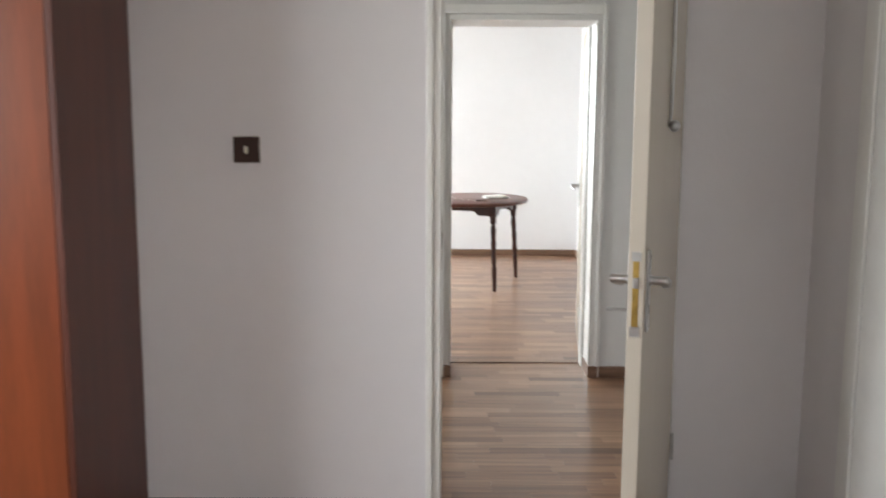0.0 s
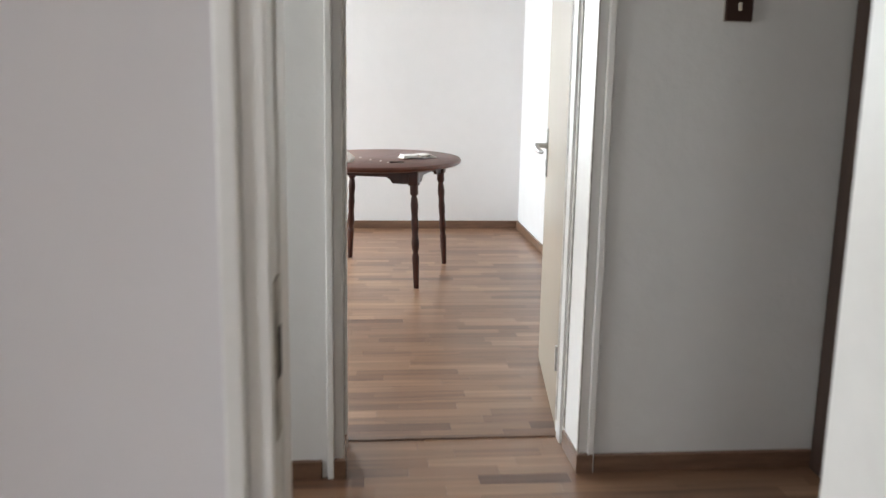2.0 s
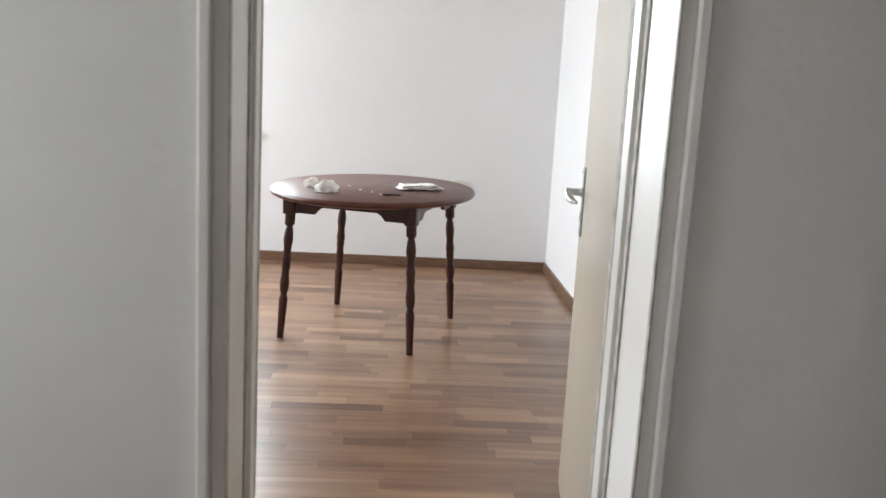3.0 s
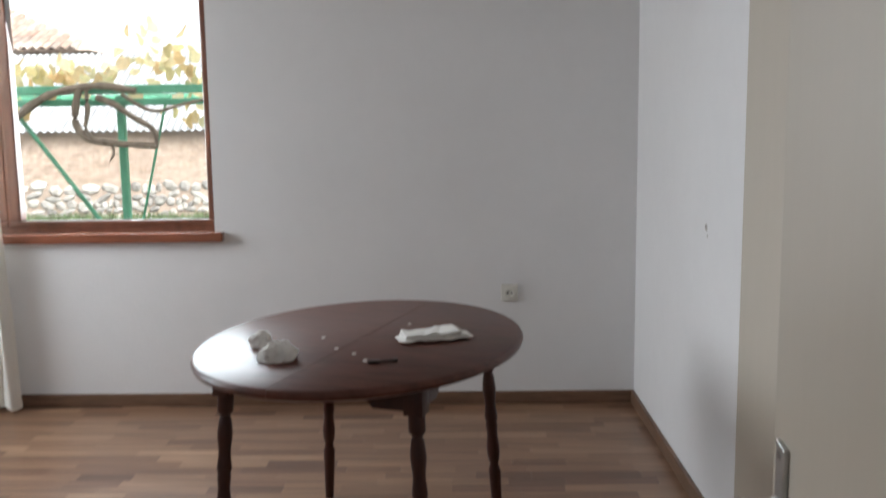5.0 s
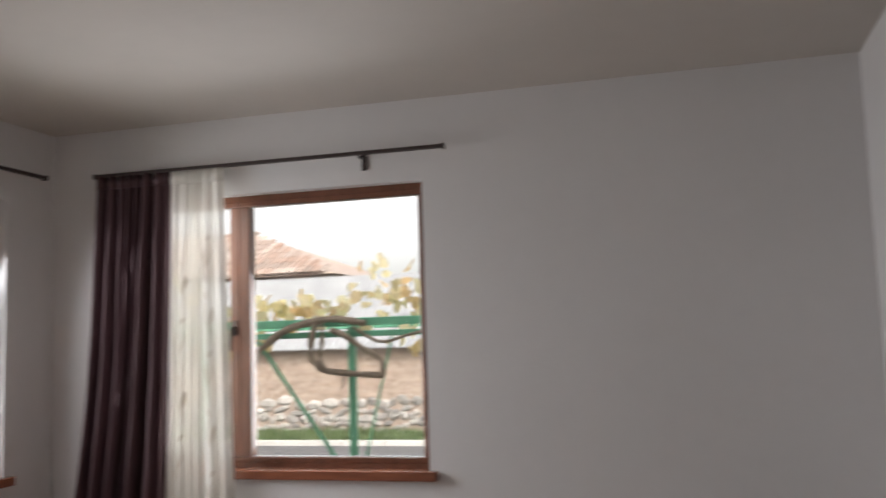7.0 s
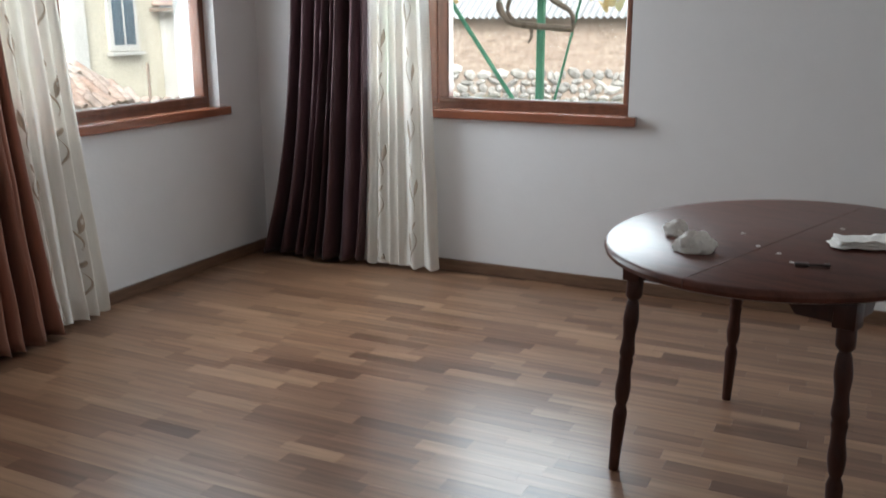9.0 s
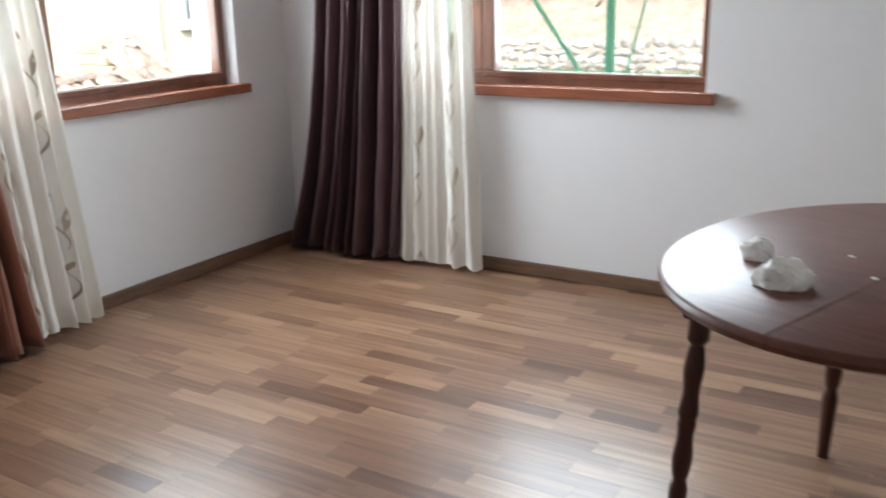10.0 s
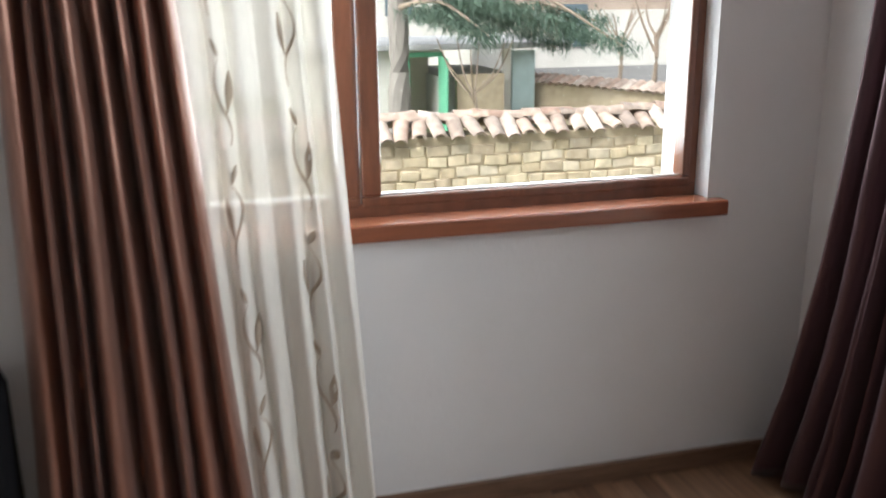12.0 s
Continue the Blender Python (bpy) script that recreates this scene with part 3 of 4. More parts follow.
def folded_cloth(x, y, z, turn):
    bm = bmesh.new()
    nx, ny = 40, 16
    for layer in range(3):
        grid = []
        for i in range(nx + 1):
            row = []
            for j in range(ny + 1):
                u, v = i / nx - 0.5, j / ny - 0.5
                w = noise.noise(Vector((u * 7, v * 5 + layer * 3, 2.3)))
                w2 = noise.noise(Vector((u * 3 + layer, v * 3, 9)))
                row.append(bm.verts.new((u * (0.22 - 0.025 * layer) + 0.012 * w2, v * (0.115 - 0.012 * layer) * (1 + 0.35 * u) + 0.012 * w, 0.005 + layer * 0.007 + 0.006 * w + 0.004)))
            grid.append(row)
        for i in range(nx):
            for j in range(ny):
                bm.faces.new((grid[i][j], grid[i + 1][j], grid[i + 1][j + 1], grid[i][j + 1]))
    ob = solid("folded_cloth", bm, M_CLOTH, "loosely folded off-white cloth lying on the table", "cloth", smooth=True)
    md = ob.modifiers.new("thick", "SOLIDIFY")
    md.thickness, md.offset = 0.004, 0
    ob.matrix_world = pose(x, y, z, 0, 0, turn)


folded_cloth(-0.02, 2.58, TOP, 22)
kb = bmesh.new()
tube(kb, (0, 0, 0.006), (0.055, 0.008, 0.006), 0.004)
box(kb, -0.03, 0.004, -0.009, 0.009, 0.001, 0.011, 0.003)
box(kb, 0.04, 0.054, 0.0, 0.018, 0.002, 0.010, 0.002)
lk = solid("lock_key", kb, M_ROD, "small dark metal key lying on the table", "key", smooth=True)
lk.matrix_world = pose(-0.16, 2.29, TOP, 0, 0, 8)
for i, (px, py) in enumerate(((-0.3, 2.46), (-0.24, 2.40), (-0.36, 2.60), (-0.1, 2.78), (-0.2, 2.32))):
    cb = bmesh.new()
    bmesh.ops.create_icosphere(cb, subdivisions=1, radius=0.008)
    for v in cb.verts:
        v.co.z = max(0, v.co.z * 0.5)
    cr = solid("plaster_crumb", cb, M_CLOTH, "tiny pale crumb of plaster on the table", "debris", group="crumbs on the table")
    cr.matrix_world = pose(px, py, TOP)


def curtain(name, m, top, bottom, ztop, depth, folds, seed, material, label, sheer=False, flare=1.3):
    """A gathered drop in local x along the wall and y into the room; top and bottom: its spans."""
    rng = random.Random(seed)
    th = thing(name, label, "curtain", m)
    nu, nv = folds * 16, 56
    widths = [rng.uniform(0.55, 1.5) for _ in range(folds)]
    edges = [sum(widths[:k]) / sum(widths) for k in range(folds + 1)]
    ampl = [rng.uniform(0.55, 1.25) for _ in range(folds)]
    drift = [rng.uniform(-1, 1) for _ in range(folds)]
    low, crisp = (0.017, 2.0) if sheer else (0.062, 0.8)

    def point(u, v):
        """Rounded pipes of uneven width that wander and part towards a slumped hem."""
        uw = min(0.9999, max(0.0, u + 0.035 * math.sin(math.pi * u) * noise.noise(Vector((u * 3, v * 1.6, seed * 2.3)))))
        k = next(q for q in range(folds) if uw < edges[q + 1])
        g = (uw - edges[k]) / (edges[k + 1] - edges[k])
        e = v ** flare
        a, b = top[0] + (bottom[0] - top[0]) * e, top[1] + (bottom[1] - top[1]) * e
        spread = 0.4 + 0.6 * min(1, v * 5)
        pipe = math.sin(math.pi * g) ** crisp
        split = 0.22 * math.sin(2 * math.pi * g + drift[k]) * max(0.0, v - 0.25)
        am = ampl[k] * (1 + 0.35 * noise.noise(Vector((k * 1.7, v * 2.0, seed))))
        slump = max(0.0, v - 0.82) / 0.18
        crease = 0.006 * noise.noise(Vector((u * 14, v * 9, seed + 5))) * (0.4 + v)
        x = a + (b - a) * u + 0.018 * drift[k] * math.sin(math.pi * g) * v + 0.012 * noise.noise(Vector((u * 4, v * 2.2, seed))) * v
        y = depth[0] + (depth[1] - depth[0]) * v + low * am * spread * (2 * (pipe + split) - 1) * (0.75 + 0.45 * v) + crease
        y += slump * (0.012 * noise.noise(Vector((u * 11, v * 16, seed + 2))) + 0.008)
        hem = 0.024 * noise.noise(Vector((u * 9, seed, 4)))
        return Vector((x, y, ztop * (1 - v) + (0.028 + hem) * v))

    bm = bmesh.new()
    grid = [[bm.verts.new(point(i / nu, j / nv)) for j in range(nv + 1)] for i in range(nu + 1)]
    for i in range(nu):
        for j in range(nv):
            bm.faces.new((grid[i][j], grid[i + 1][j], grid[i + 1][j + 1], grid[i][j + 1]))
    cloth = part("fabric", bm, material, th, "", True)
    if not sheer:
        md = cloth.modifiers.new("thick", "SOLIDIFY")
        md.thickness = 0.004
    bm = bmesh.new()
    nb = folds * 10
    rows = [[bm.verts.new(point(i / nb, vv) + Vector((0, 0.006, 0.012 - 0.0))) for vv in (0.0, 0.03)] for i in range(nb + 1)]
    for i in range(nb):
        bm.faces.new((rows[i][0], rows[i + 1][0], rows[i + 1][1], rows[i][1]))
    tape = part("header_tape", bm, material, th, "gathered heading", True)
    md = tape.modifiers.new("thick", "SOLIDIFY")
    md.thickness = 0.005
    if sheer:
        for col, u0 in enumerate((0.30, 0.72)):
            for r in range(7):
                v0 = 0.16 + r * 0.125 + 0.055 * col
                bm = bmesh.new()
                side = 1 if (r + col) % 2 else -1
                # an S-shaped stem with a drop at its end and a dot above
                strips = [[(0.045 * side * math.sin(q * 5.5) * (1 - 0.3 * q), v0 + 0.085 * q, 0.0009 + 0.0028 * math.sin(math.pi * q) ** 2) for q in [i / 14 for i in range(15)]],
                          [(-0.05 * side + 0.03 * side * q * q, v0 + 0.012 + 0.042 * q, 0.001 + 0.013 * math.sin(math.pi * q) ** 1.3 * (1 - 0.5 * q)) for q in [i / 10 for i in range(11)]],
                          [(0.03 * side * (1 - q), v0 - 0.02 + 0.018 * q, 0.001 + 0.006 * math.sin(math.pi * q)) for q in [i / 8 for i in range(9)]]]
                for st in strips:
                    prev = None
                    for du, vv, w in st:
                        uu = min(0.985, max(0.015, u0 + du * 0.95))
                        ww = w / max(0.12, abs(bottom[1] - bottom[0]))
                        cur = [bm.verts.new(point(min(0.995, max(0.005, uu + sg * ww * 0.75)), min(0.99, vv)) + Vector((0, 0.004, 0))) for sg in (-1, 1)]
                        if prev:
                            bm.faces.new((prev[0], prev[1], cur[1], cur[0]))
                        prev = cur
                em = part("embroidery", bm, M_EMB, cloth, "taupe swirl motif", True)
                md = em.modifiers.new("thick", "SOLIDIFY")
                md.thickness = 0.0015
    return th


NORTH = pose(0, 4.2, 0, 0, 0, 180)     # local x runs to -x, local y into the room
curtain("drape", NORTH, (2.50, 2.965), (2.55, 3.22), 2.432, (0.08, 0.13), 8, 1, M_SATIN, "brown mauve satin curtain gathered beside the window", flare=3.2)
curtain("sheer_curtain", NORTH, (2.19, 2.50), (2.09, 2.56), 2.43, (0.08, 0.12), 6, 2, M_SHEER, "cream voile curtain with embroidered swirls", True, flare=1.2)
WEST = pose(-3.30, 0, 0, 0, 0, -90)    # local x runs to -y, local y into the room
curtain("drape", WEST, (-2.34, -2.03), (-2.50, -1.96), 2.432, (0.08, 0.15), 8, 3, M_SATIN2, "copper brown satin curtain hanging to the floor", flare=1.2)
curtain("sheer_curtain", WEST, (-2.69, -2.32), (-2.82, -2.44), 2.43, (0.07, 0.11), 6, 4, M_SHEER, "cream voile curtain with taupe embroidered swirls", True, flare=1.0)


def curtain_rail(name, m, a, b, z, brackets, label):
    th = thing(name, label, "curtain rail", m)
    part("rail", boxes([(a, b, 0.066, 0.094, z - 0.008, z + 0.010)], 0.003), M_ROD, th)
    for e in (a, b):
        part("end_cap", boxes([(e - 0.008, e + 0.008, 0.062, 0.098, z - 0.014, z + 0.014)], 0.004), M_ROD, th)
    for bx in brackets:
        part("bracket", boxes([(bx - 0.012, bx + 0.012, 0.0, 0.012, z - 0.075, z + 0.012), (bx - 0.009, bx + 0.009, 0.012, 0.07, z - 0.02, z - 0.008)], 0.003), M_ROD, th)


curtain_rail("curtain_rail", NORTH, 0.99, 2.965, 2.448, (1.428, 2.9), "dark brown curtain rail over the far window")
curtain_rail("curtain_rail", WEST, -4.03, -1.82, 2.448, (-3.52, -1.95), "dark brown curtain rail over the courtyard window")


def wall_switch(x, y, z, label):
    th = thing("light_switch", label, "light switch", pose(x, y, z))
    part("surround", boxes([(-0.044, 0.044, -0.004, 0.0, -0.044, 0.044)], 0.002), M_CHIP, th, "grubby paint-smeared rim")
    part("plate", boxes([(-0.042, 0.042, -0.014, -0.004, -0.041, 0.041)], 0.004), M_SWITCH, th)
    part("rocker", boxes([(-0.006, 0.006, -0.019, -0.013, -0.012, 0.012)], 0.003), M_IVORY, th, "small ivory rocker")


wall_switch(-1.10, -2.02, 1.26, "brown bakelite light switch with ivory rocker on wall")
wall_switch(0.745, -0.292, 1.46, "dark brown light switch with ivory rocker in hall")

th = thing("wall_socket", "white plastic power socket low on the wall", "socket", pose(0.308, 4.2, 0.558))
part("plate", boxes([(-0.042, 0.042, -0.012, 0, -0.042, 0.042)], 0.005), M_SOCKET, th)
bm = bmesh.new()
lathe(bm, [(0.027, 0), (0.027, 0.006), (0.022, 0.007), (0.020, 0.002), (0.001, 0.001)], 24, pose(0, -0.011, 0, 90))
part("well", bm, M_SOCKET, th, "", True)
bm = bmesh.new()
for s in (-1, 1):
    tube(bm, (s * 0.0095, -0.012, 0), (s * 0.0095, -0.0165, 0), 0.005)
part("pin_holes", bm, M_BLACK, th)

# nail holes and wall plugs on the plaster
for x, y, z, s in ((0.922, 2.965, 1.013, 0.013), (0.922, 2.95, 0.985, 0.006), (0.922, 3.35, 2.42, 0.015), (0.922, 3.27, 2.43, 0.006), (0.922, 3.2, 2.52, 0.006)):
    bm = bmesh.new()
    bmesh.ops.create_icosphere(bm, subdivisions=2, radius=s)
    for v in bm.verts:
        v.co = Vector((v.co.x * 0.25, v.co.y * (1 + 0.3 * noise.noise(v.co * 90)), v.co.z * (1 + 0.5 * noise.noise(v.co * 70))))
    pl = solid("wall_plug", bm, M_CHIP, "small grey torn plug hole in the plaster", "wall plug", group="holes in the wall")
    pl.location = (x, y, z)

# black bag against the wall and the covered bed end
bm = boxes([(-0.09, 0.09, -0.36, 0.33, 0.0, 0.62)], 0.055)
bag = thing("suitcase", "black nylon suitcase leaning against the wall", "suitcase", pose(-3.185, 1.60, 0.0, 0, 0, 2))
part("body", bm, M_CASE, bag, "", True)
hb = bmesh.new()
tube(hb, (0, -0.02, 0.61), (0, -0.02, 0.65), 0.006)
tube(hb, (0, 0.10, 0.61), (0, 0.10, 0.65), 0.006)
tube(hb, (0, -0.025, 0.65), (0, 0.105, 0.65), 0.008)
part("handle", hb, M_CASE, bag, "black carrying handle", True)
part("wheel", boxes([(-0.05, -0.02, 0.22, 0.26, -0.0, 0.02)], 0.004), M_CASE, bag)

bed = thing("armchair", "rust brown covered armchair with orange brocade edge", "armchair", pose(-2.98, 1.485, 0))


def slab(x0, x1, y0, y1, z0, z1, seed):
    b = boxes([(x0, x1, y0, y1, z0, z1)])
    bmesh.ops.subdivide_edges(b, edges=b.edges[:], cuts=9, use_grid_fill=True)
    bmesh.ops.bevel(b, geom=[e for e in b.edges if e.is_boundary], offset=0.01, segments=1, affect="EDGES")
    for v in b.verts:
        v.co += Vector((1, 1, 1)) * 0.008 * noise.noise(v.co * 9 + Vector((seed, 0, 0)))
    return b


part("arm", slab(-0.10, 0.05, 0.10, 0.29, 0.20, 0.435, 1), M_RUST, bed, "rust brown woven cover", True)
part("edge_trim", slab(-0.10, 0.06, 0.285, 0.315, 0.20, 0.445, 4), M_RUSTEDGE, bed, "orange brocade edging", True)
part("lining", slab(-0.10, 0.045, 0.312, 0.338, 0.05, 0.40, 8), M_LINEN, bed, "white linen lining", True)
part("seat", slab(-0.10, 0.05, -0.6, 0.10, 0.05, 0.40, 2), M_RUST, bed, "", True)
part("base", boxes([(-0.08, 0.04, -0.55, 0.28, 0.0, 0.06)], 0.01), M_DARKDOOR, bed)

# ---- hall and first room ----
wd = thing("wardrobe", "cherry veneer wardrobe with shade coloured into its side", "wardrobe")
part("side_panel", boxes([(-1.49, -1.47, -2.60, -2.024, 0.0, 2.35)], 0.002), M_WARDSHADE, wd, "cherry side panel with shade in its colour")
part("carcass", boxes([(-2.58, -1.492, -2.575, -2.024, 0.06, 2.34)], 0.002), M_WARDSHADE, wd)
for x0, x1 in ((-2.58, -2.04), (-2.034, -1.492)):
    dr = part("door", boxes([(x0, x1, -2.597, -2.578, 0.09, 2.33)], 0.003), M_WARD, wd, "cherry veneer door in its lit tone")
    kn = bmesh.new()
    tube(kn, ((-2.07 if x0 < -2.3 else -2.0), -2.597, 1.05), ((-2.07 if x0 < -2.3 else -2.0), -2.62, 1.05), 0.012)
    part("knob", kn, M_BRASS, dr, "", True)
part("plinth", boxes([(-2.58, -1.492, -2.56, -2.03, 0, 0.06)]), M_WARDSHADE, wd)

rd = thing("door_5", "closed cream gloss-painted door flush with the wall", "door", kind=T)
part("door_panel", boxes([(0.915, 0.926, 1.452, 2.548, 0.004, 2.003)], 0.004), M_DOOR, rd)
hd = thing("door_3", "dark brown door in the hall", "door", kind=T)
part("door_panel", boxes([(1.105, 1.137, -1.2, -0.40, 0, 2.0)], 0.004), M_DARKDOOR, hd)
part("casing", boxes([(1.10, 1.139, -0.40, -0.312, 0, 2.08)], 0.004), M_DARKDOOR, hd)
# No door is known here; white panels stand in for a soft brightness.
sd = thing("bright_strip_panel", "white painted panel and upright added for a bright wall strip", "door", kind=T)
part("casing", boxes([(0.735, 0.768, -2.46, -2.38, 0.0, 2.1)], 0.004), M_TRIM, sd)
part("door_panel", boxes([(0.742, 0.768, -3.2, -2.462, 0.0, 2.06)], 0.003), M_TRIM, sd)

# ---- outside ----
G = -0.9
bm = bmesh.new()
bmesh.ops.create_grid(bm, x_segments=1, y_segments=1, size=1500)
for v in bm.verts:
    v.co.z = G
solid("ground", bm, M_SOIL, "earth and thin grass reaching to the horizon", "ground", T)
solid("road", boxes([(-60, 60, 11.5, 19.5, G, G + 0.02)]), M_ROAD, "pale worn asphalt village road", "road", T)
for i in range(40):
    kx = -26 + i * 1.01
    solid("kerb", boxes([(kx, kx + 0.99, 19.5, 19.66, G, G + 0.14)], 0.02), M_WHITEWASH, "whitewashed concrete kerb stone", "kerb", group="kerb stones by the road", kind=T)


def grass(name, x0, x1, y0, y1, n, h, seed):
    rng = random.Random(seed)
    vs, fs = [], []
    for _ in range(n):
        x, y, a = rng.uniform(x0, x1), rng.uniform(y0, y1), rng.uniform(0, 6.28)
        hh, w = h * rng.uniform(0.5, 1.3), 0.03
        k = len(vs)
        vs += [(x - w * math.cos(a), y - w * math.sin(a), G), (x + w * math.cos(a), y + w * math.sin(a), G), (x + rng.uniform(-0.06, 0.06), y + rng.uniform(-0.06, 0.06), G + hh)]
        fs.append((k, k + 1, k + 2))
    me = bpy.data.meshes.new(name)
    me.from_pydata(vs, [], fs)
    me.materials.append(M_GRASS)
    tagged(new(name, me), "short green grass beside the road and walls", "grass", kind="stuff")


grass("grass", -16, 0, 19.7, 22.0, 9000, 0.22, 5)
grass("grass", -15, -9.2, 8.5, 14.5, 6000, 0.2, 6)


def pergola():
    th = thing("pergola", "green painted steel grapevine pergola", "pergola")
    y = 6.3
    for yy, z, w in ((y, 1.655, 0.03), (y - 0.02, 1.565, 0.022), (8.2, 1.66, 0.03)):
        part("beam", boxes([(-9, 2.5, yy - w, yy + w, z - w, z + w)], 0.006), M_GREEN, th)
    for px, yy in ((-2.34, y), (1.4, y), (-4.7, 8.2), (0.9, 8.2)):
        part("post", boxes([(px - 0.026, px + 0.026, yy - 0.026, yy + 0.026, G, 1.615)], 0.006), M_GREEN, th)
    for a, b in (((-3.12, y, 1.53), (-2.31, y, 0.40)), ((-2.05, y + 0.1, 1.57), (-2.33, y + 0.05, 0.38))):
        bm = bmesh.new()
        tube(bm, a, b, 0.009 if a[1] > y else 0.017, seg=8)
        part("brace", bm, M_GREEN, th, "", True)
    for px in (-3.6, -2.6, -1.6, -0.6):
        part("cross_bar", boxes([(px - 0.012, px + 0.012, y, 8.2, 1.66, 1.685)]), M_GREEN, th)


pergola()


def stem(bm, pts, r0, r1, seed):
    prev = None
    n = 8
    pts = [Vector(p) for p in pts]
    fine = []
    for i in range(len(pts) - 1):
        a, b, c, d = pts[max(0, i - 1)], pts[i], pts[i + 1], pts[min(len(pts) - 1, i + 2)]
        for k in range(6):
            t = k / 6
            fine.append(0.5 * ((2 * b) + (c - a) * t + (2 * a - 5 * b + 4 * c - d) * t * t + (3 * b - a - 3 * c + d) * t ** 3))
    fine.append(pts[-1])
    for i, p in enumerate(fine):
        d = (fine[min(i + 1, len(fine) - 1)] - fine[max(i - 1, 0)]).normalized()
        q = d.to_track_quat("Z", "Y")
        r = r0 + (r1 - r0) * i / len(fine)
        r *= 1 + 0.35 * noise.noise(p * 14 + Vector((seed, 0, 0)))
        ring = [bm.verts.new(p + q @ Vector((r * math.cos(2 * math.pi * k / n), r * math.sin(2 * math.pi * k / n), 0))) for k in range(n)]
        if prev:
            for k in range(n):
                bm.faces.new((prev[k], prev[(k + 1) % n], ring[(k + 1) % n], ring[k]))
        prev = ring


def vine():
    th = thing("grapevine", "gnarled grapevine with yellow autumn leaves on the pergola", "vine")
    y = 6.22
    runs = [([(-4.3, y, G), (-3.9, y, -0.2), (-3.5, y, 0.8), (-3.22, y, 1.22), (-3.08, y, 1.44), (-2.88, y, 1.59), (-2.70, y, 1.65), (-2.45, y, 1.68), (-2.2, y, 1.64)], 0.042, 0.022),
            ([(-2.60, y, 1.66), (-2.63, y, 1.55), (-2.64, y, 1.43), (-2.60, y, 1.35), (-2.53, y, 1.30), (-2.29, y, 1.27), (-2.07, y, 1.255)], 0.028, 0.022),
            ([(-2.55, y, 1.66), (-2.55, y, 1.50), (-2.57, y, 1.38), (-2.50, y, 1.29)], 0.017, 0.014),
            ([(-2.48, y, 1.60), (-2.36, y, 1.55), (-2.23, y, 1.46), (-2.10, y, 1.38), (-2.07, y, 1.31), (-2.08, y, 1.25)], 0.024, 0.016),
            ([(-2.3, y, 1.62), (-2.18, y, 1.54), (-2.05, y, 1.50), (-1.8, y, 1.56), (-1.2, y, 1.66)], 0.013, 0.010),
            ([(-2.40, y, 1.28), (-2.38, y, 1.21), (-2.41, y, 1.16)], 0.014, 0.007)]
    for i, (pts, a, b) in enumerate(runs):
        bm = bmesh.new()
        stem(bm, pts, a, b, i)
        part("branch", bm, M_BARK, th, "twisted grey-brown bark", True)
    rng = random.Random(11)
    vs, fs = [], []
    for c in range(28):
        cx, cz, cy = rng.uniform(-5.4, 0.0), rng.choice((1.76, 1.80, 1.86, 1.93, 1.74, 1.56)), y + rng.uniform(-0.2, 0.6)
        for _ in range(15):
            p = Vector((cx + rng.gauss(0, 0.12), cy + rng.gauss(0, 0.12), cz + rng.gauss(0, 0.085)))
            q = Euler((rng.uniform(0.4, 2.6), rng.uniform(-0.8, 0.8), rng.uniform(0, 6.28))).to_matrix()
            s = rng.uniform(0.04, 0.075)
            k = len(vs)
            shape = [(0, -0.9), (0.55, -0.75), (1, -0.1), (0.6, 0.25), (0.55, 0.8), (0, 1.1), (-0.55, 0.8), (-0.6, 0.25), (-1, -0.1), (-0.55, -0.75)]
            for u, w in shape:
                vs.append(p + q @ Vector((u * s, w * s, 0.15 * s * (u * u - w * w))))
            fs.append(tuple(range(k, k + len(shape))))
    me = bpy.data.meshes.new("leaves")
    me.from_pydata([tuple(v) for v in vs], [], fs)
    me.materials.append(M_LEAFY)
    lv = new("leaves", me)
    lv.parent = th
    tagged(lv, "clusters of yellow and orange leaves", kind="stuff")


vine()


def corrugated(x0, x1, y0, z0, y1, z1, pitch=0.18):
    bm = bmesh.new()
    n = int((x1 - x0) / pitch * 6)
    prev = None
    for i in range(n + 1):
        x = x0 + (x1 - x0) * i / n
        d = 0.03 * math.sin(2 * math.pi * i / 6)
        cur = [bm.verts.new((x, y0, z0 + d)), bm.verts.new((x, y1, z1 + d)), bm.verts.new((x, y1, z1 + d - 0.02)), bm.verts.new((x, y0, z0 + d - 0.02))]
        if prev:
            for a, b in ((0, 1), (1, 2), (2, 3), (3, 0)):
                bm.faces.new((prev[a], prev[b], cur[b], cur[a]))
        prev = cur
    return bm


def stones(name, parent, x0, x1, y, z0, z1, size, seed, material):
    rng = random.Random(seed)
    bm = bmesh.new()
    z = z0
    while z < z1:
        h = size * rng.uniform(0.55, 1.1)
        x = x0
        while x < x1:
            w = size * rng.uniform(0.5, 2.0)
            mm = pose(x + w / 2, y, z + h / 2 + rng.uniform(-0.07, 0.07), rng.uniform(-20, 20), rng.uniform(-35, 35), 0) @ Matrix.Diagonal((w * 0.53, 0.08, h * 0.53, 1))
            bmesh.ops.create_icosphere(bm, subdivisions=1, radius=1, matrix=mm)
            x += w
        z += h * 0.92
    ob = part(name, bm, material, parent, "rough rubble stones")
    tagged(ob, kind="stuff")


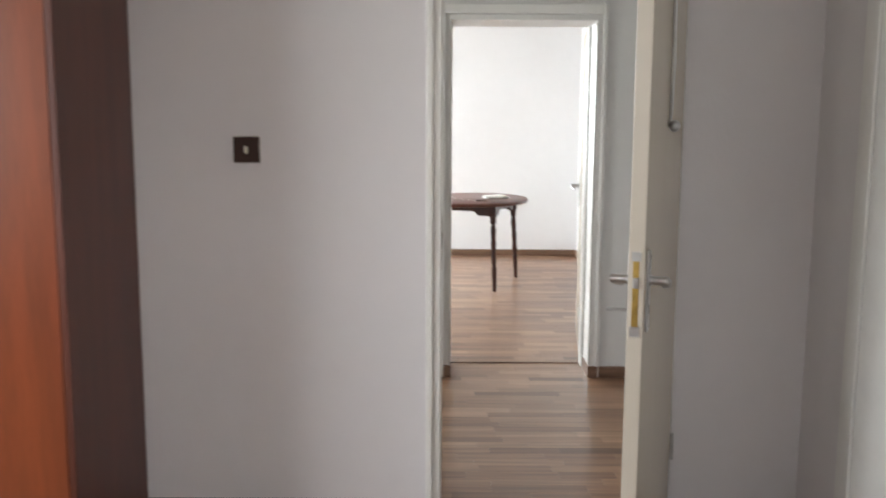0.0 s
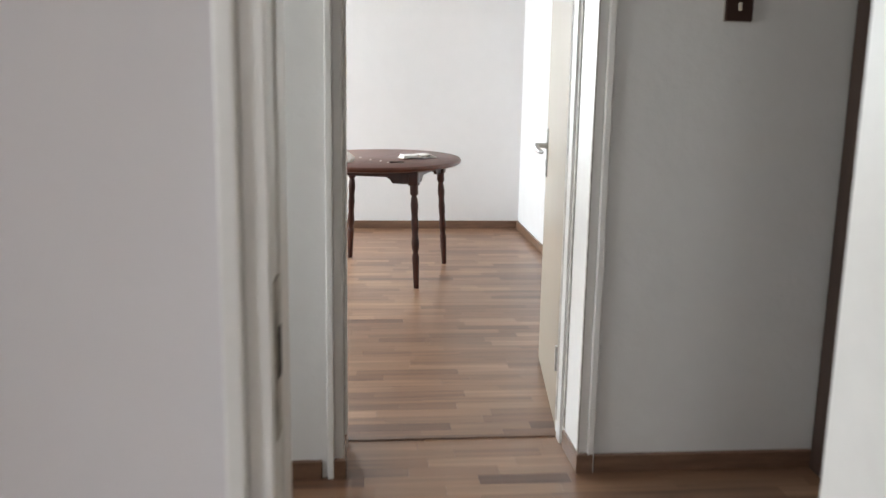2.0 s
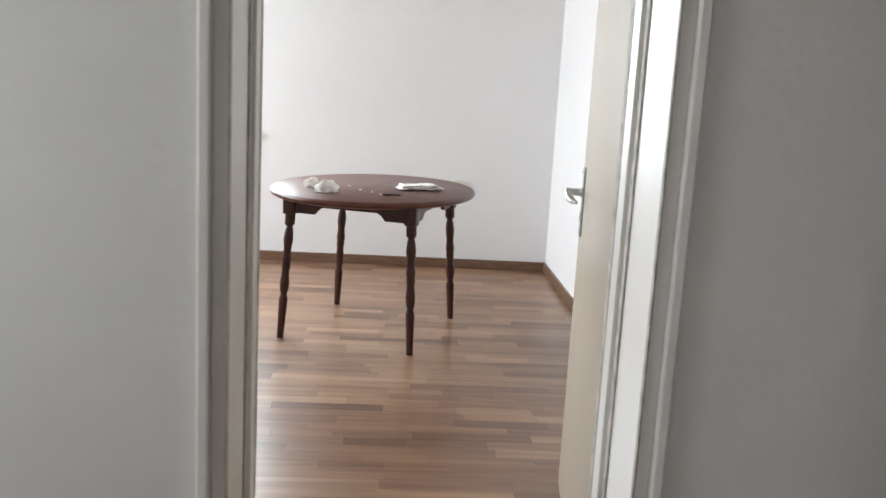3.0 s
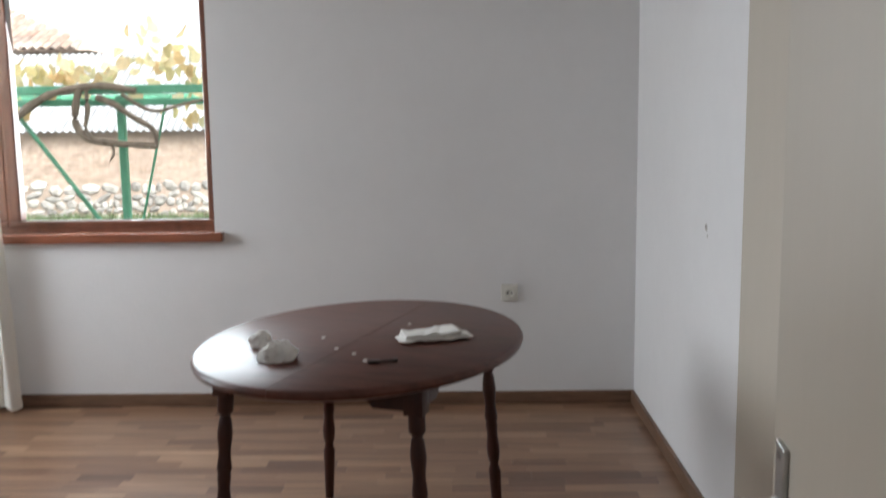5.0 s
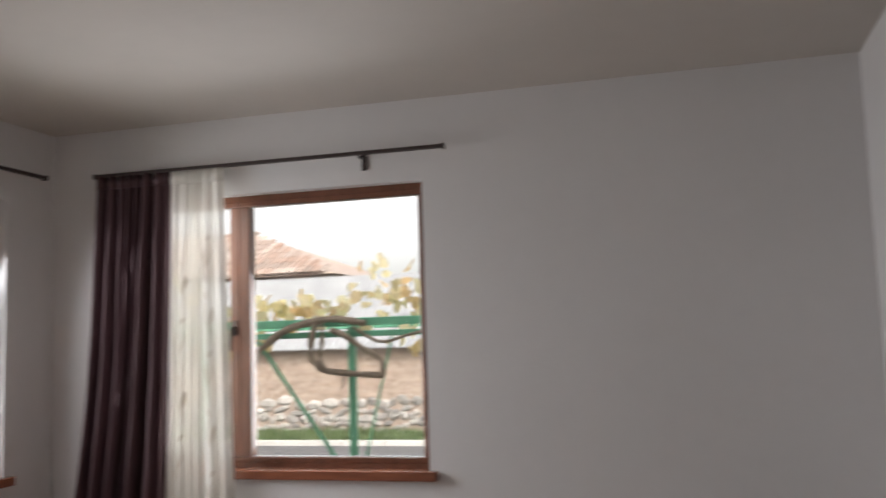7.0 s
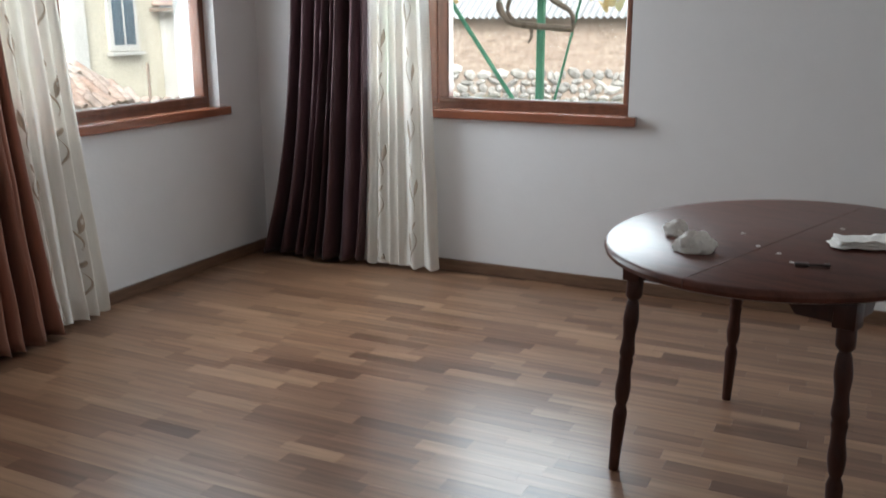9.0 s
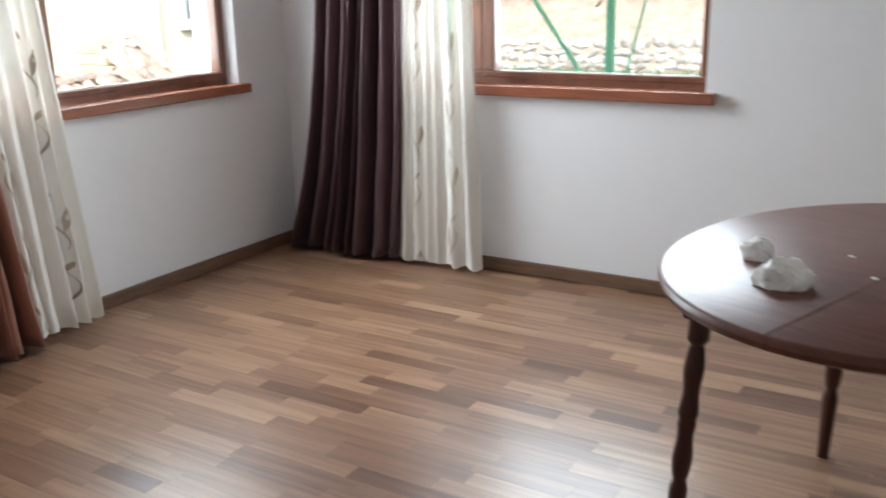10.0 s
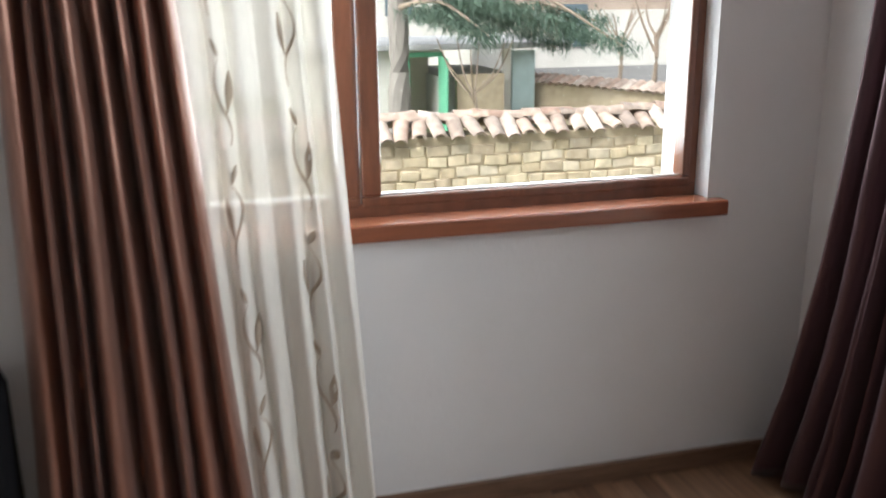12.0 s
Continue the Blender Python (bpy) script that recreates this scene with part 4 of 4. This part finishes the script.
def barn():
    th = thing("barn", "long low brick barn with grey corrugated roof", "barn")
    part("wall", boxes([(-18, 8, 22.0, 27.5, G, 1.36)]), M_PINKWALL, th, "pale brown brick wall")
    stones("plinth", th, -17, 2, 21.98, G, 0.02, 0.26, 3, M_RUBBLE)
    part("whitewash_patch", boxes([(-5.6, -2.0, 21.88, 21.99, -0.75, 0.05)], 0.03), M_WHITEWASH, th, "peeling whitewashed plaster patch")
    part("roof", corrugated(-18.4, 8.4, 21.6, 1.33, 25.0, 3.45), M_ASB, th, "grey corrugated sheets")
    part("roof", corrugated(-18.4, 8.4, 25.0, 3.45, 28.0, 1.3), M_ASB, th)
    # brick courses
    rng = random.Random(8)
    bm = bmesh.new()
    row = 0
    z = 0.08
    while z < 1.15:
        x = -13 + (row % 2) * 0.13
        while x < -1:
            box(bm, x, x + 0.245, 21.985, 22.01, z, z + 0.075)
            x += 0.26
        z += 0.09
        row += 1
    tagged(part("brickwork", bm, M_BARNBRICK, th, "courses of sandy bricks"), kind="stuff")


def tile_mesh(length, r, bow=0.0):
    bm = bmesh.new()
    n = 7
    prev = None
    for i in range(n + 1):
        a = math.pi * i / n
        cur = []
        for yy, rr in ((-length / 2, r), (length / 2, r * 0.85)):
            for d in (0, -0.016):
                cur.append(bm.verts.new(((rr + d) * math.cos(a), yy, (rr + d) * math.sin(a) * 0.8)))
        if prev:
            for a1, b1 in ((0, 2), (2, 3), (3, 1), (1, 0)):
                bm.faces.new((prev[a1], prev[b1], cur[b1], cur[a1]))
        prev = cur
    return finish("tile", bm, M_TILE, True)


def tile_field(parent, x0, x1, nx, a, b, ny, mesh, label, joined=None):
    """Rows of tiles between the eave a and the ridge b (y, z pairs), joined in one mesh."""
    rng = random.Random(nx * 7 + ny)
    vs, fs = [], []
    src_v = [v.co.copy() for v in mesh.vertices]
    src_f = [tuple(p.vertices) for p in mesh.polygons]
    tilt = math.degrees(math.atan2(b[1] - a[1], b[0] - a[0]))
    for j in range(ny):
        f = (j + 0.5) / ny
        for i in range(nx):
            m = pose(x0 + (x1 - x0) * (i + 0.5) / nx + rng.uniform(-0.01, 0.01), a[0] + (b[0] - a[0]) * f, a[1] + (b[1] - a[1]) * f, tilt + rng.uniform(-2, 2), 0, rng.uniform(-3, 3))
            k = len(vs)
            vs += [tuple(m @ v) for v in src_v]
            fs += [tuple(k + q for q in fc) for fc in src_f]
    me = bpy.data.meshes.new("tiles")
    me.from_pydata(vs, [], fs)
    me.materials.append(M_TILE)
    ob = new("tiles", me)
    ob.parent = parent
    tagged(ob, label, kind="stuff")
    return ob


barn()
big_tile = tile_mesh(0.62, 0.15)


def far_house():
    th = thing("village_house", "old brick house with a sagging red tile roof", "house", pose(-1.2, 0, 0.10))
    part("wall", boxes([(-24, -10.9, 29, 36, G - 0.4, 3.7)]), M_PINKWALL, th, "brown brick wall")
    bm = bmesh.new()
    p = [bm.verts.new(c) for c in ((-24.6, 28.3, 3.72), (-10.3, 28.3, 3.72), (-10.3, 36.7, 3.72), (-24.6, 36.7, 3.72), (-19.4, 32.5, 5.75), (-15.5, 32.5, 5.75))]
    for q in ((0, 1, 5, 4), (1, 2, 5), (2, 3, 4, 5), (3, 0, 4), (0, 3, 2, 1)):
        bm.faces.new([p[k] for k in q])
    part("roof", bm, M_TILE, th, "weathered red clay tiles")
    for j in range(9):
        f = (j + 0.5) / 9
        a, b = -24.5 + 5.1 * f, -10.4 - 5.1 * f
        tile_field(th, a, b, int((b - a) / 0.3), (28.3 + 4.2 * j / 9, 3.76 + 2.03 * j / 9), (28.3 + 4.2 * (j + 1) / 9, 3.76 + 2.03 * (j + 1) / 9), 1, big_tile, "row of red clay tiles")


far_house()

# adobe courtyard wall with its tile cap, along the west
AX = -8.5
aw = thing("courtyard_wall", "yellow adobe brick wall capped with clay tiles", "wall", kind=T)
part("core", boxes([(AX - 0.36, AX - 0.02, -4.0, 8.42, G, 0.28)]), M_MORTAR, aw, "earth mortar")
part("end_pier", boxes([(AX - 0.38, AX + 0.005, 8.1, 8.46, G, 0.30)], 0.02), M_MORTAR, aw)


def cream_house():
    th = thing("cream_house", "cream rendered village house with a tiled roof", "house")
    part("wall", boxes([(-17.5, -15, 12.5, 16.0, G, 3.6)]), M_PLASTER, th, "patchy cream render")
    part("pilaster", boxes([(-15.0, -14.88, 13.2, 13.75, G, 3.6)], 0.01), M_WHITEWASH, th)
    w = part("window", boxes([(-15.02, -14.93, 14.40, 15.25, 0.68, 2.0)], 0.01), M_WHITEWASH, th, "white framed window")
    part("pane", boxes([(-14.935, -14.92, 14.52, 14.80, 0.80, 1.9)]), M_PANE, w)
    part("pane", boxes([(-14.935, -14.92, 14.86, 15.14, 0.80, 1.9)]), M_PANE, w)
    part("sill", boxes([(-15.0, -14.82, 14.34, 15.31, 0.58, 0.66)], 0.01), M_WHITEWASH, w)
    part("porch_wall", boxes([(-16.5, -14.6, 16.02, 16.45, G, 1.5), (-16.5, -14.6, 17.3, 19.5, G, 1.5)]), M_WHITEWASH, th)
    part("porch_door", boxes([(-15.1, -15.0, 16.45, 17.3, G, 1.3)]), M_DARKDOOR, th, "dark porch doorway")
    part("porch_roof", boxes([(-16.6, -14.2, 15.7, 19.8, 1.5, 1.58)]), M_BARK, th)
    for j in range(20):
        pm = new("porch_tile", big_tile)
        pm.parent = th
        pm.matrix_local = pose(-14.55, 15.85 + j * 0.2, 1.66, 0, -14, 90) @ Matrix.Diagonal((0.7, 1.4, 0.7, 1))
    bm = bmesh.new()
    p = [bm.verts.new(c) for c in ((-14.6, 12.1, 3.6), (-14.6, 16.5, 3.6), (-17.9, 16.5, 3.6), (-17.9, 12.1, 3.6), (-16.25, 13.4, 4.8), (-16.25, 15.2, 4.8))]
    for q in ((0, 1, 5, 4), (1, 2, 5), (2, 3, 4, 5), (3, 0, 4), (0, 3, 2, 1)):
        bm.faces.new([p[k] for k in q])
    part("roof", bm, M_TILE, th, "red clay tile roof")


cream_house()


def shed():
    th = thing("garden_shed", "whitewashed shed with green door and flat roof", "shed")
    X = -17.0
    part("wall", boxes([(X - 3, X, 4.2, 6.15, G, 0.55), (X - 3, X, 6.75, 8.3, G, 0.05), (X - 3, X, 6.15, 6.75, 0.42, 0.55)]), M_WHITEWASH, th)
    part("roof", boxes([(X - 3.2, X + 0.3, 4.0, 9.2, 0.55, 0.66)], 0.02), M_ASB, th)
    part("inner_wall", boxes([(X - 1.2, X - 1.1, 6.1, 6.8, G, 0.42)]), M_PLASTER, th)
    part("door_frame", boxes([(X - 0.05, X + 0.02, 6.10, 6.17, G, 0.5), (X - 0.05, X + 0.02, 6.73, 6.80, G, 0.5), (X - 0.05, X + 0.02, 6.17, 6.73, 0.42, 0.5)]), M_GREEN, th, "green painted frame")
    part("door", boxes([(X + 0.0, X + 0.55, 6.70, 6.74, G, 0.42)], 0.006), M_GREEN, th, "open green door")
    part("blue_door", boxes([(X - 0.02, X + 0.05, 8.1, 8.55, G, 0.5)], 0.01), M_PALEBLUE, th, "pale blue plank door")
    part("post", boxes([(X, X + 0.12, 7.9, 8.05, G, 0.55)], 0.01), M_WHITEWASH, th)
    part("grey_wall", boxes([(X + 0.2, X + 0.35, 6.95, 7.85, G, 0.12)], 0.01), M_MORTAR, th, "grey rendered wall")
    th = thing("neighbour_house", "white and brick village house beyond the walls", "house")
    part("wall", boxes([(-36, -30, 10, 30, G, 1.0)]), M_WHITEWASH, th)
    part("upper_wall", boxes([(-36, -30.2, 11, 30, 1.0, 5.5)]), M_PINKWALL, th, "pale brick wall")
    part("eave", boxes([(-37, -29.4, 10, 31, 2.35, 2.6)], 0.03), M_TILE, th)
    for y in (14.5, 19.0, 24.0):
        w = part("window", boxes([(-30.05, -29.92, y, y + 0.9, -0.2, 1.2)], 0.01), M_PANE, th)
    th = thing("white_outbuilding", "low whitewashed outbuilding with tiled roof", "shed")
    part("wall", boxes([(-30, -24, 2, 9.5, G, 2.0)]), M_WHITEWASH, th)
    part("window", boxes([(-24.02, -23.95, 7.2, 7.9, 1.0, 1.6)]), M_PANE, th)
    part("roof", boxes([(-30.4, -23.6, 1.6, 9.9, 2.0, 2.15)], 0.03), M_TILE, th)
    # farther garden wall with a tile cap, running askew
    th = thing("garden_wall", "earth wall topped with old clay tiles", "wall", pose(-17.5, 8.7, -0.15, 0, 0, 25))
    part("core", boxes([(0, 8, -0.15, 0.15, G, 0.02)]), M_MORTAR, th)
    tile_field(th, 0, 8, 44, (-0.30, 0.02), (0.0, 0.16), 1, tile_mesh(0.34, 0.1), "old clay tiles")
    tile_field(th, 0, 8, 44, (0.30, 0.02), (0.0, 0.16), 1, tile_mesh(0.34, 0.1), "old clay tiles")


shed()


def conifer():
    th = thing("conifer_tree", "tall grey-trunked conifer with drooping blue-green sprays", "tree")
    tx, ty = -15.2, 5.55
    bm = bmesh.new()
    stem(bm, [(tx, ty, G), (tx, ty + 0.03, 0.6), (tx - 0.05, ty, 2.5), (tx, ty, 5.5), (tx, ty, 9)], 0.22, 0.07, 3)
    part("trunk", bm, M_TRUNK, th, "grey furrowed trunk", True)
    rng = random.Random(21)
    vs, fs = [], []
    for b in range(30):
        ang, z0, ln = rng.uniform(0, 6.28), rng.uniform(1.3, 7.5), rng.uniform(1.6, 3.6)
        if b < 12:
            ang, z0, ln = rng.uniform(0.2, 2.0), rng.uniform(1.25, 2.8), rng.uniform(2.0, 3.9)
        tip = Vector((tx + ln * math.cos(ang), ty + ln * math.sin(ang), z0 - ln * rng.uniform(0.10, 0.28)))
        bm = bmesh.new()
        stem(bm, [(tx, ty, z0), ((tx + tip.x) / 2, (ty + tip.y) / 2, z0 + 0.1), tip], 0.045, 0.012, b)
        part("branch", bm, M_BARK, th)
        for k in range(1500):
            f = rng.uniform(0.25, 1.02)
            base = Vector((tx, ty, z0)).lerp(tip, f) + Vector((rng.gauss(0, 0.16), rng.gauss(0, 0.16), 0.1 * math.sin(f * 3) + rng.gauss(0, 0.06)))
            d = Vector((rng.gauss(0, 0.09), rng.gauss(0, 0.09), -rng.uniform(0.05, 0.19)))
            w = Vector((rng.uniform(-1, 1), rng.uniform(-1, 1), 0)).normalized() * 0.011
            i = len(vs)
            vs += [tuple(base - w), tuple(base + w), tuple(base + d + w * 0.3)]
            fs.append((i, i + 1, i + 2))
    me = bpy.data.meshes.new("crown")
    me.from_pydata(vs, [], fs)
    me.materials.append(M_NEEDLE)
    cr = new("crown", me)
    cr.parent = th
    tagged(cr, "drooping blue-green needle sprays", kind="stuff")


conifer()


def bare_tree(x, y, h, seed, label):
    rng = random.Random(seed)
    th = thing("bare_tree", label, "tree", pose(x, y, G), group="bare trees")
    bm = bmesh.new()
    stem(bm, [(0, 0, 0), (0.05, 0.03, h * 0.4), (0, 0, h * 0.62)], 0.05 * h - 0.055, 0.03 * h - 0.03, seed)
    part("trunk", bm, M_BARK, th, "", True)
    for i in range(7):
        a = i * 0.9 + rng.random()
        bm = bmesh.new()
        stem(bm, [(0, 0, h * rng.uniform(0.45, 0.62)), (0.35 * math.cos(a), 0.35 * math.sin(a), h * 0.75), (0.6 * math.cos(a), 0.6 * math.sin(a), h * rng.uniform(0.85, 1.1))], 0.022 * h - 0.018, 0.008, seed + i)
        part("limb", bm, M_BARK, th)


bare_tree(-20.5, 12.0, 2.3, 31, "pruned bare grey fruit tree beyond the wall")
bare_tree(-20.5, 12.9, 2.4, 32, "forked bare grey fruit tree beyond the wall")
bare_tree(-14.5, 6.6, 1.6, 33, "thin bare sapling behind the adobe wall")
st = thing("fence_stake", "thin wooden stake standing in the grass", "stake")
bm = bmesh.new()
tube(bm, (-12.5, 12.9, G), (-12.5, 12.9, 0.55), 0.03)
part("pole", bm, M_BARK, st)

# ---- pieces, last ----
small_tile = tile_mesh(0.31, 0.072)
rng = random.Random(77)
for j in range(70):
    y = -2.9 + j * 0.163
    for side in (-1, 1):
        t = new("tile", small_tile)
        t.parent = aw
        t.matrix_local = Matrix.Translation((AX - 0.19 + side * 0.15, y + rng.uniform(-0.025, 0.025), 0.33 + rng.uniform(-0.015, 0.025))) @ Euler((0, radians(side * (22 + rng.uniform(-9, 9))), radians(rng.uniform(-14, 14)))).to_matrix().to_4x4() @ Euler((0, 0, radians(-90 * side))).to_matrix().to_4x4()
    t = new("tile", small_tile)
    t.parent = aw
    t.matrix_local = Matrix.Translation((AX - 0.19, y, 0.42 + rng.uniform(-0.01, 0.015))) @ Euler((radians(rng.uniform(-7, 7)), radians(rng.uniform(-5, 5)), radians(rng.uniform(-10, 10)))).to_matrix().to_4x4()

# the tiled ridge of the little roof at the wall's end
part("roof_core", boxes([(AX - 0.62 - 0.2 * k, AX - 0.06 - 0.22 * k, 7.38 + 0.12 * k, 8.44 - 0.07 * k, 0.28 + 0.12 * k, 0.40 + 0.12 * k) for k in range(4)], 0.02), M_MORTAR, aw, "earth bed under the tiles")
for k in range(5):
    n = 8 - k
    for i in range(n):
        y = 7.4 + 0.10 * k + (1.06 - 0.15 * k) * (i + 0.5) / n
        t = new("tile", small_tile)
        t.parent = aw
        t.matrix_local = Matrix.Translation((AX + 0.04 - 0.21 * k, y + rng.uniform(-0.03, 0.03), 0.40 + 0.105 * k + rng.uniform(-0.02, 0.03))) @ Euler((0, radians(26 + rng.uniform(-10, 10)), radians(rng.uniform(-16, 16)))).to_matrix().to_4x4() @ Euler((0, 0, radians(-90))).to_matrix().to_4x4()

brick_meshes = []
for w in (0.125, 0.16, 0.20):
    brick_meshes.append((w, finish("brick", boxes([(-0.03, 0.0, 0, w, 0, 0.086)], 0.007), M_ADOBE)))
bm = bmesh.new()
row, z = 0, -0.88
while z < 0.2:
    y = 2.2 + (row % 2) * 0.13
    while y < 8.1:
        w, me = rng.choice(brick_meshes)
        if z > -0.36 and y > 3.4:
            b = new("brick", me)
            b.parent = aw
            b.matrix_local = pose(AX + rng.uniform(-0.012, 0.010), y, z + rng.uniform(-0.010, 0.010), rng.uniform(-4, 4), rng.uniform(-4, 4))
        else:
            box(bm, AX - 0.03, AX + rng.uniform(-0.006, 0.006), y, y + w, z, z + 0.086)
        y += w + rng.uniform(0.012, 0.03)
    z += 0.100
    row += 1
tagged(part("lower_bricks", bm, M_ADOBE, aw, "lower courses of adobe bricks"), kind="stuff")

# laminate strips, running along x
SW = 0.066
lengths = (0.22, 0.29, 0.36, 0.43)
strip_mesh = {}
for ln in lengths:
    b = bmesh.new()
    box(b, 0.0003, ln - 0.0003, 0.0002, SW - 0.0002, -0.006, 0.0)
    strip_mesh[ln] = finish("plank", b, M_PLANK)
vs, fs = [], []
count = 0


def lay(x0, x1, y0, y1, near):
    global count
    y = y0
    while y < y1 - 0.001:
        w = min(SW, y1 - y)
        x = x0 - rng.uniform(0, 0.3)
        while x < x1:
            ln = rng.choice(lengths)
            a, b = max(x, x0), min(x + ln, x1)
            if near and near[0] < x and x + ln < near[1] and near[2] < y < near[3] and count < 300 and x > x0 and x + ln < x1:
                p = new("plank", strip_mesh[ln])
                p.parent = floor
                p.location = (x, y, 0)
                count += 1
            elif b - a > 0.004:
                k = len(vs)
                for zz in (-0.006, 0.0):
                    vs.extend(((a + 0.0003, y + 0.0002, zz), (b - 0.0003, y + 0.0002, zz), (b - 0.0003, y + w - 0.0002, zz), (a + 0.0003, y + w - 0.0002, zz)))
                fs.extend(((k + 4, k + 5, k + 6, k + 7), (k, k + 1, k + 5, k + 4), (k + 1, k + 2, k + 6, k + 5), (k + 2, k + 3, k + 7, k + 6), (k + 3, k, k + 4, k + 7)))
            x += ln
        y += SW


lay(-3.3, 1.02, 0.0, 4.2, (-2.6, 0.3, 1.2, 3.6))
lay(-1.9, 1.14, -1.82, 0.0, None)
lay(D1[0], D1[1], -2.02, -1.82, None)
lay(-3.3, 0.77, -6.6, -2.02, None)
me = bpy.data.meshes.new("planks")
me.from_pydata(vs, [], fs)
me.materials.append(M_PLANK)
pk = new("planks", me)
pk.parent = floor
tagged(pk, "brown laminate strips of mixed tones", kind="stuff")
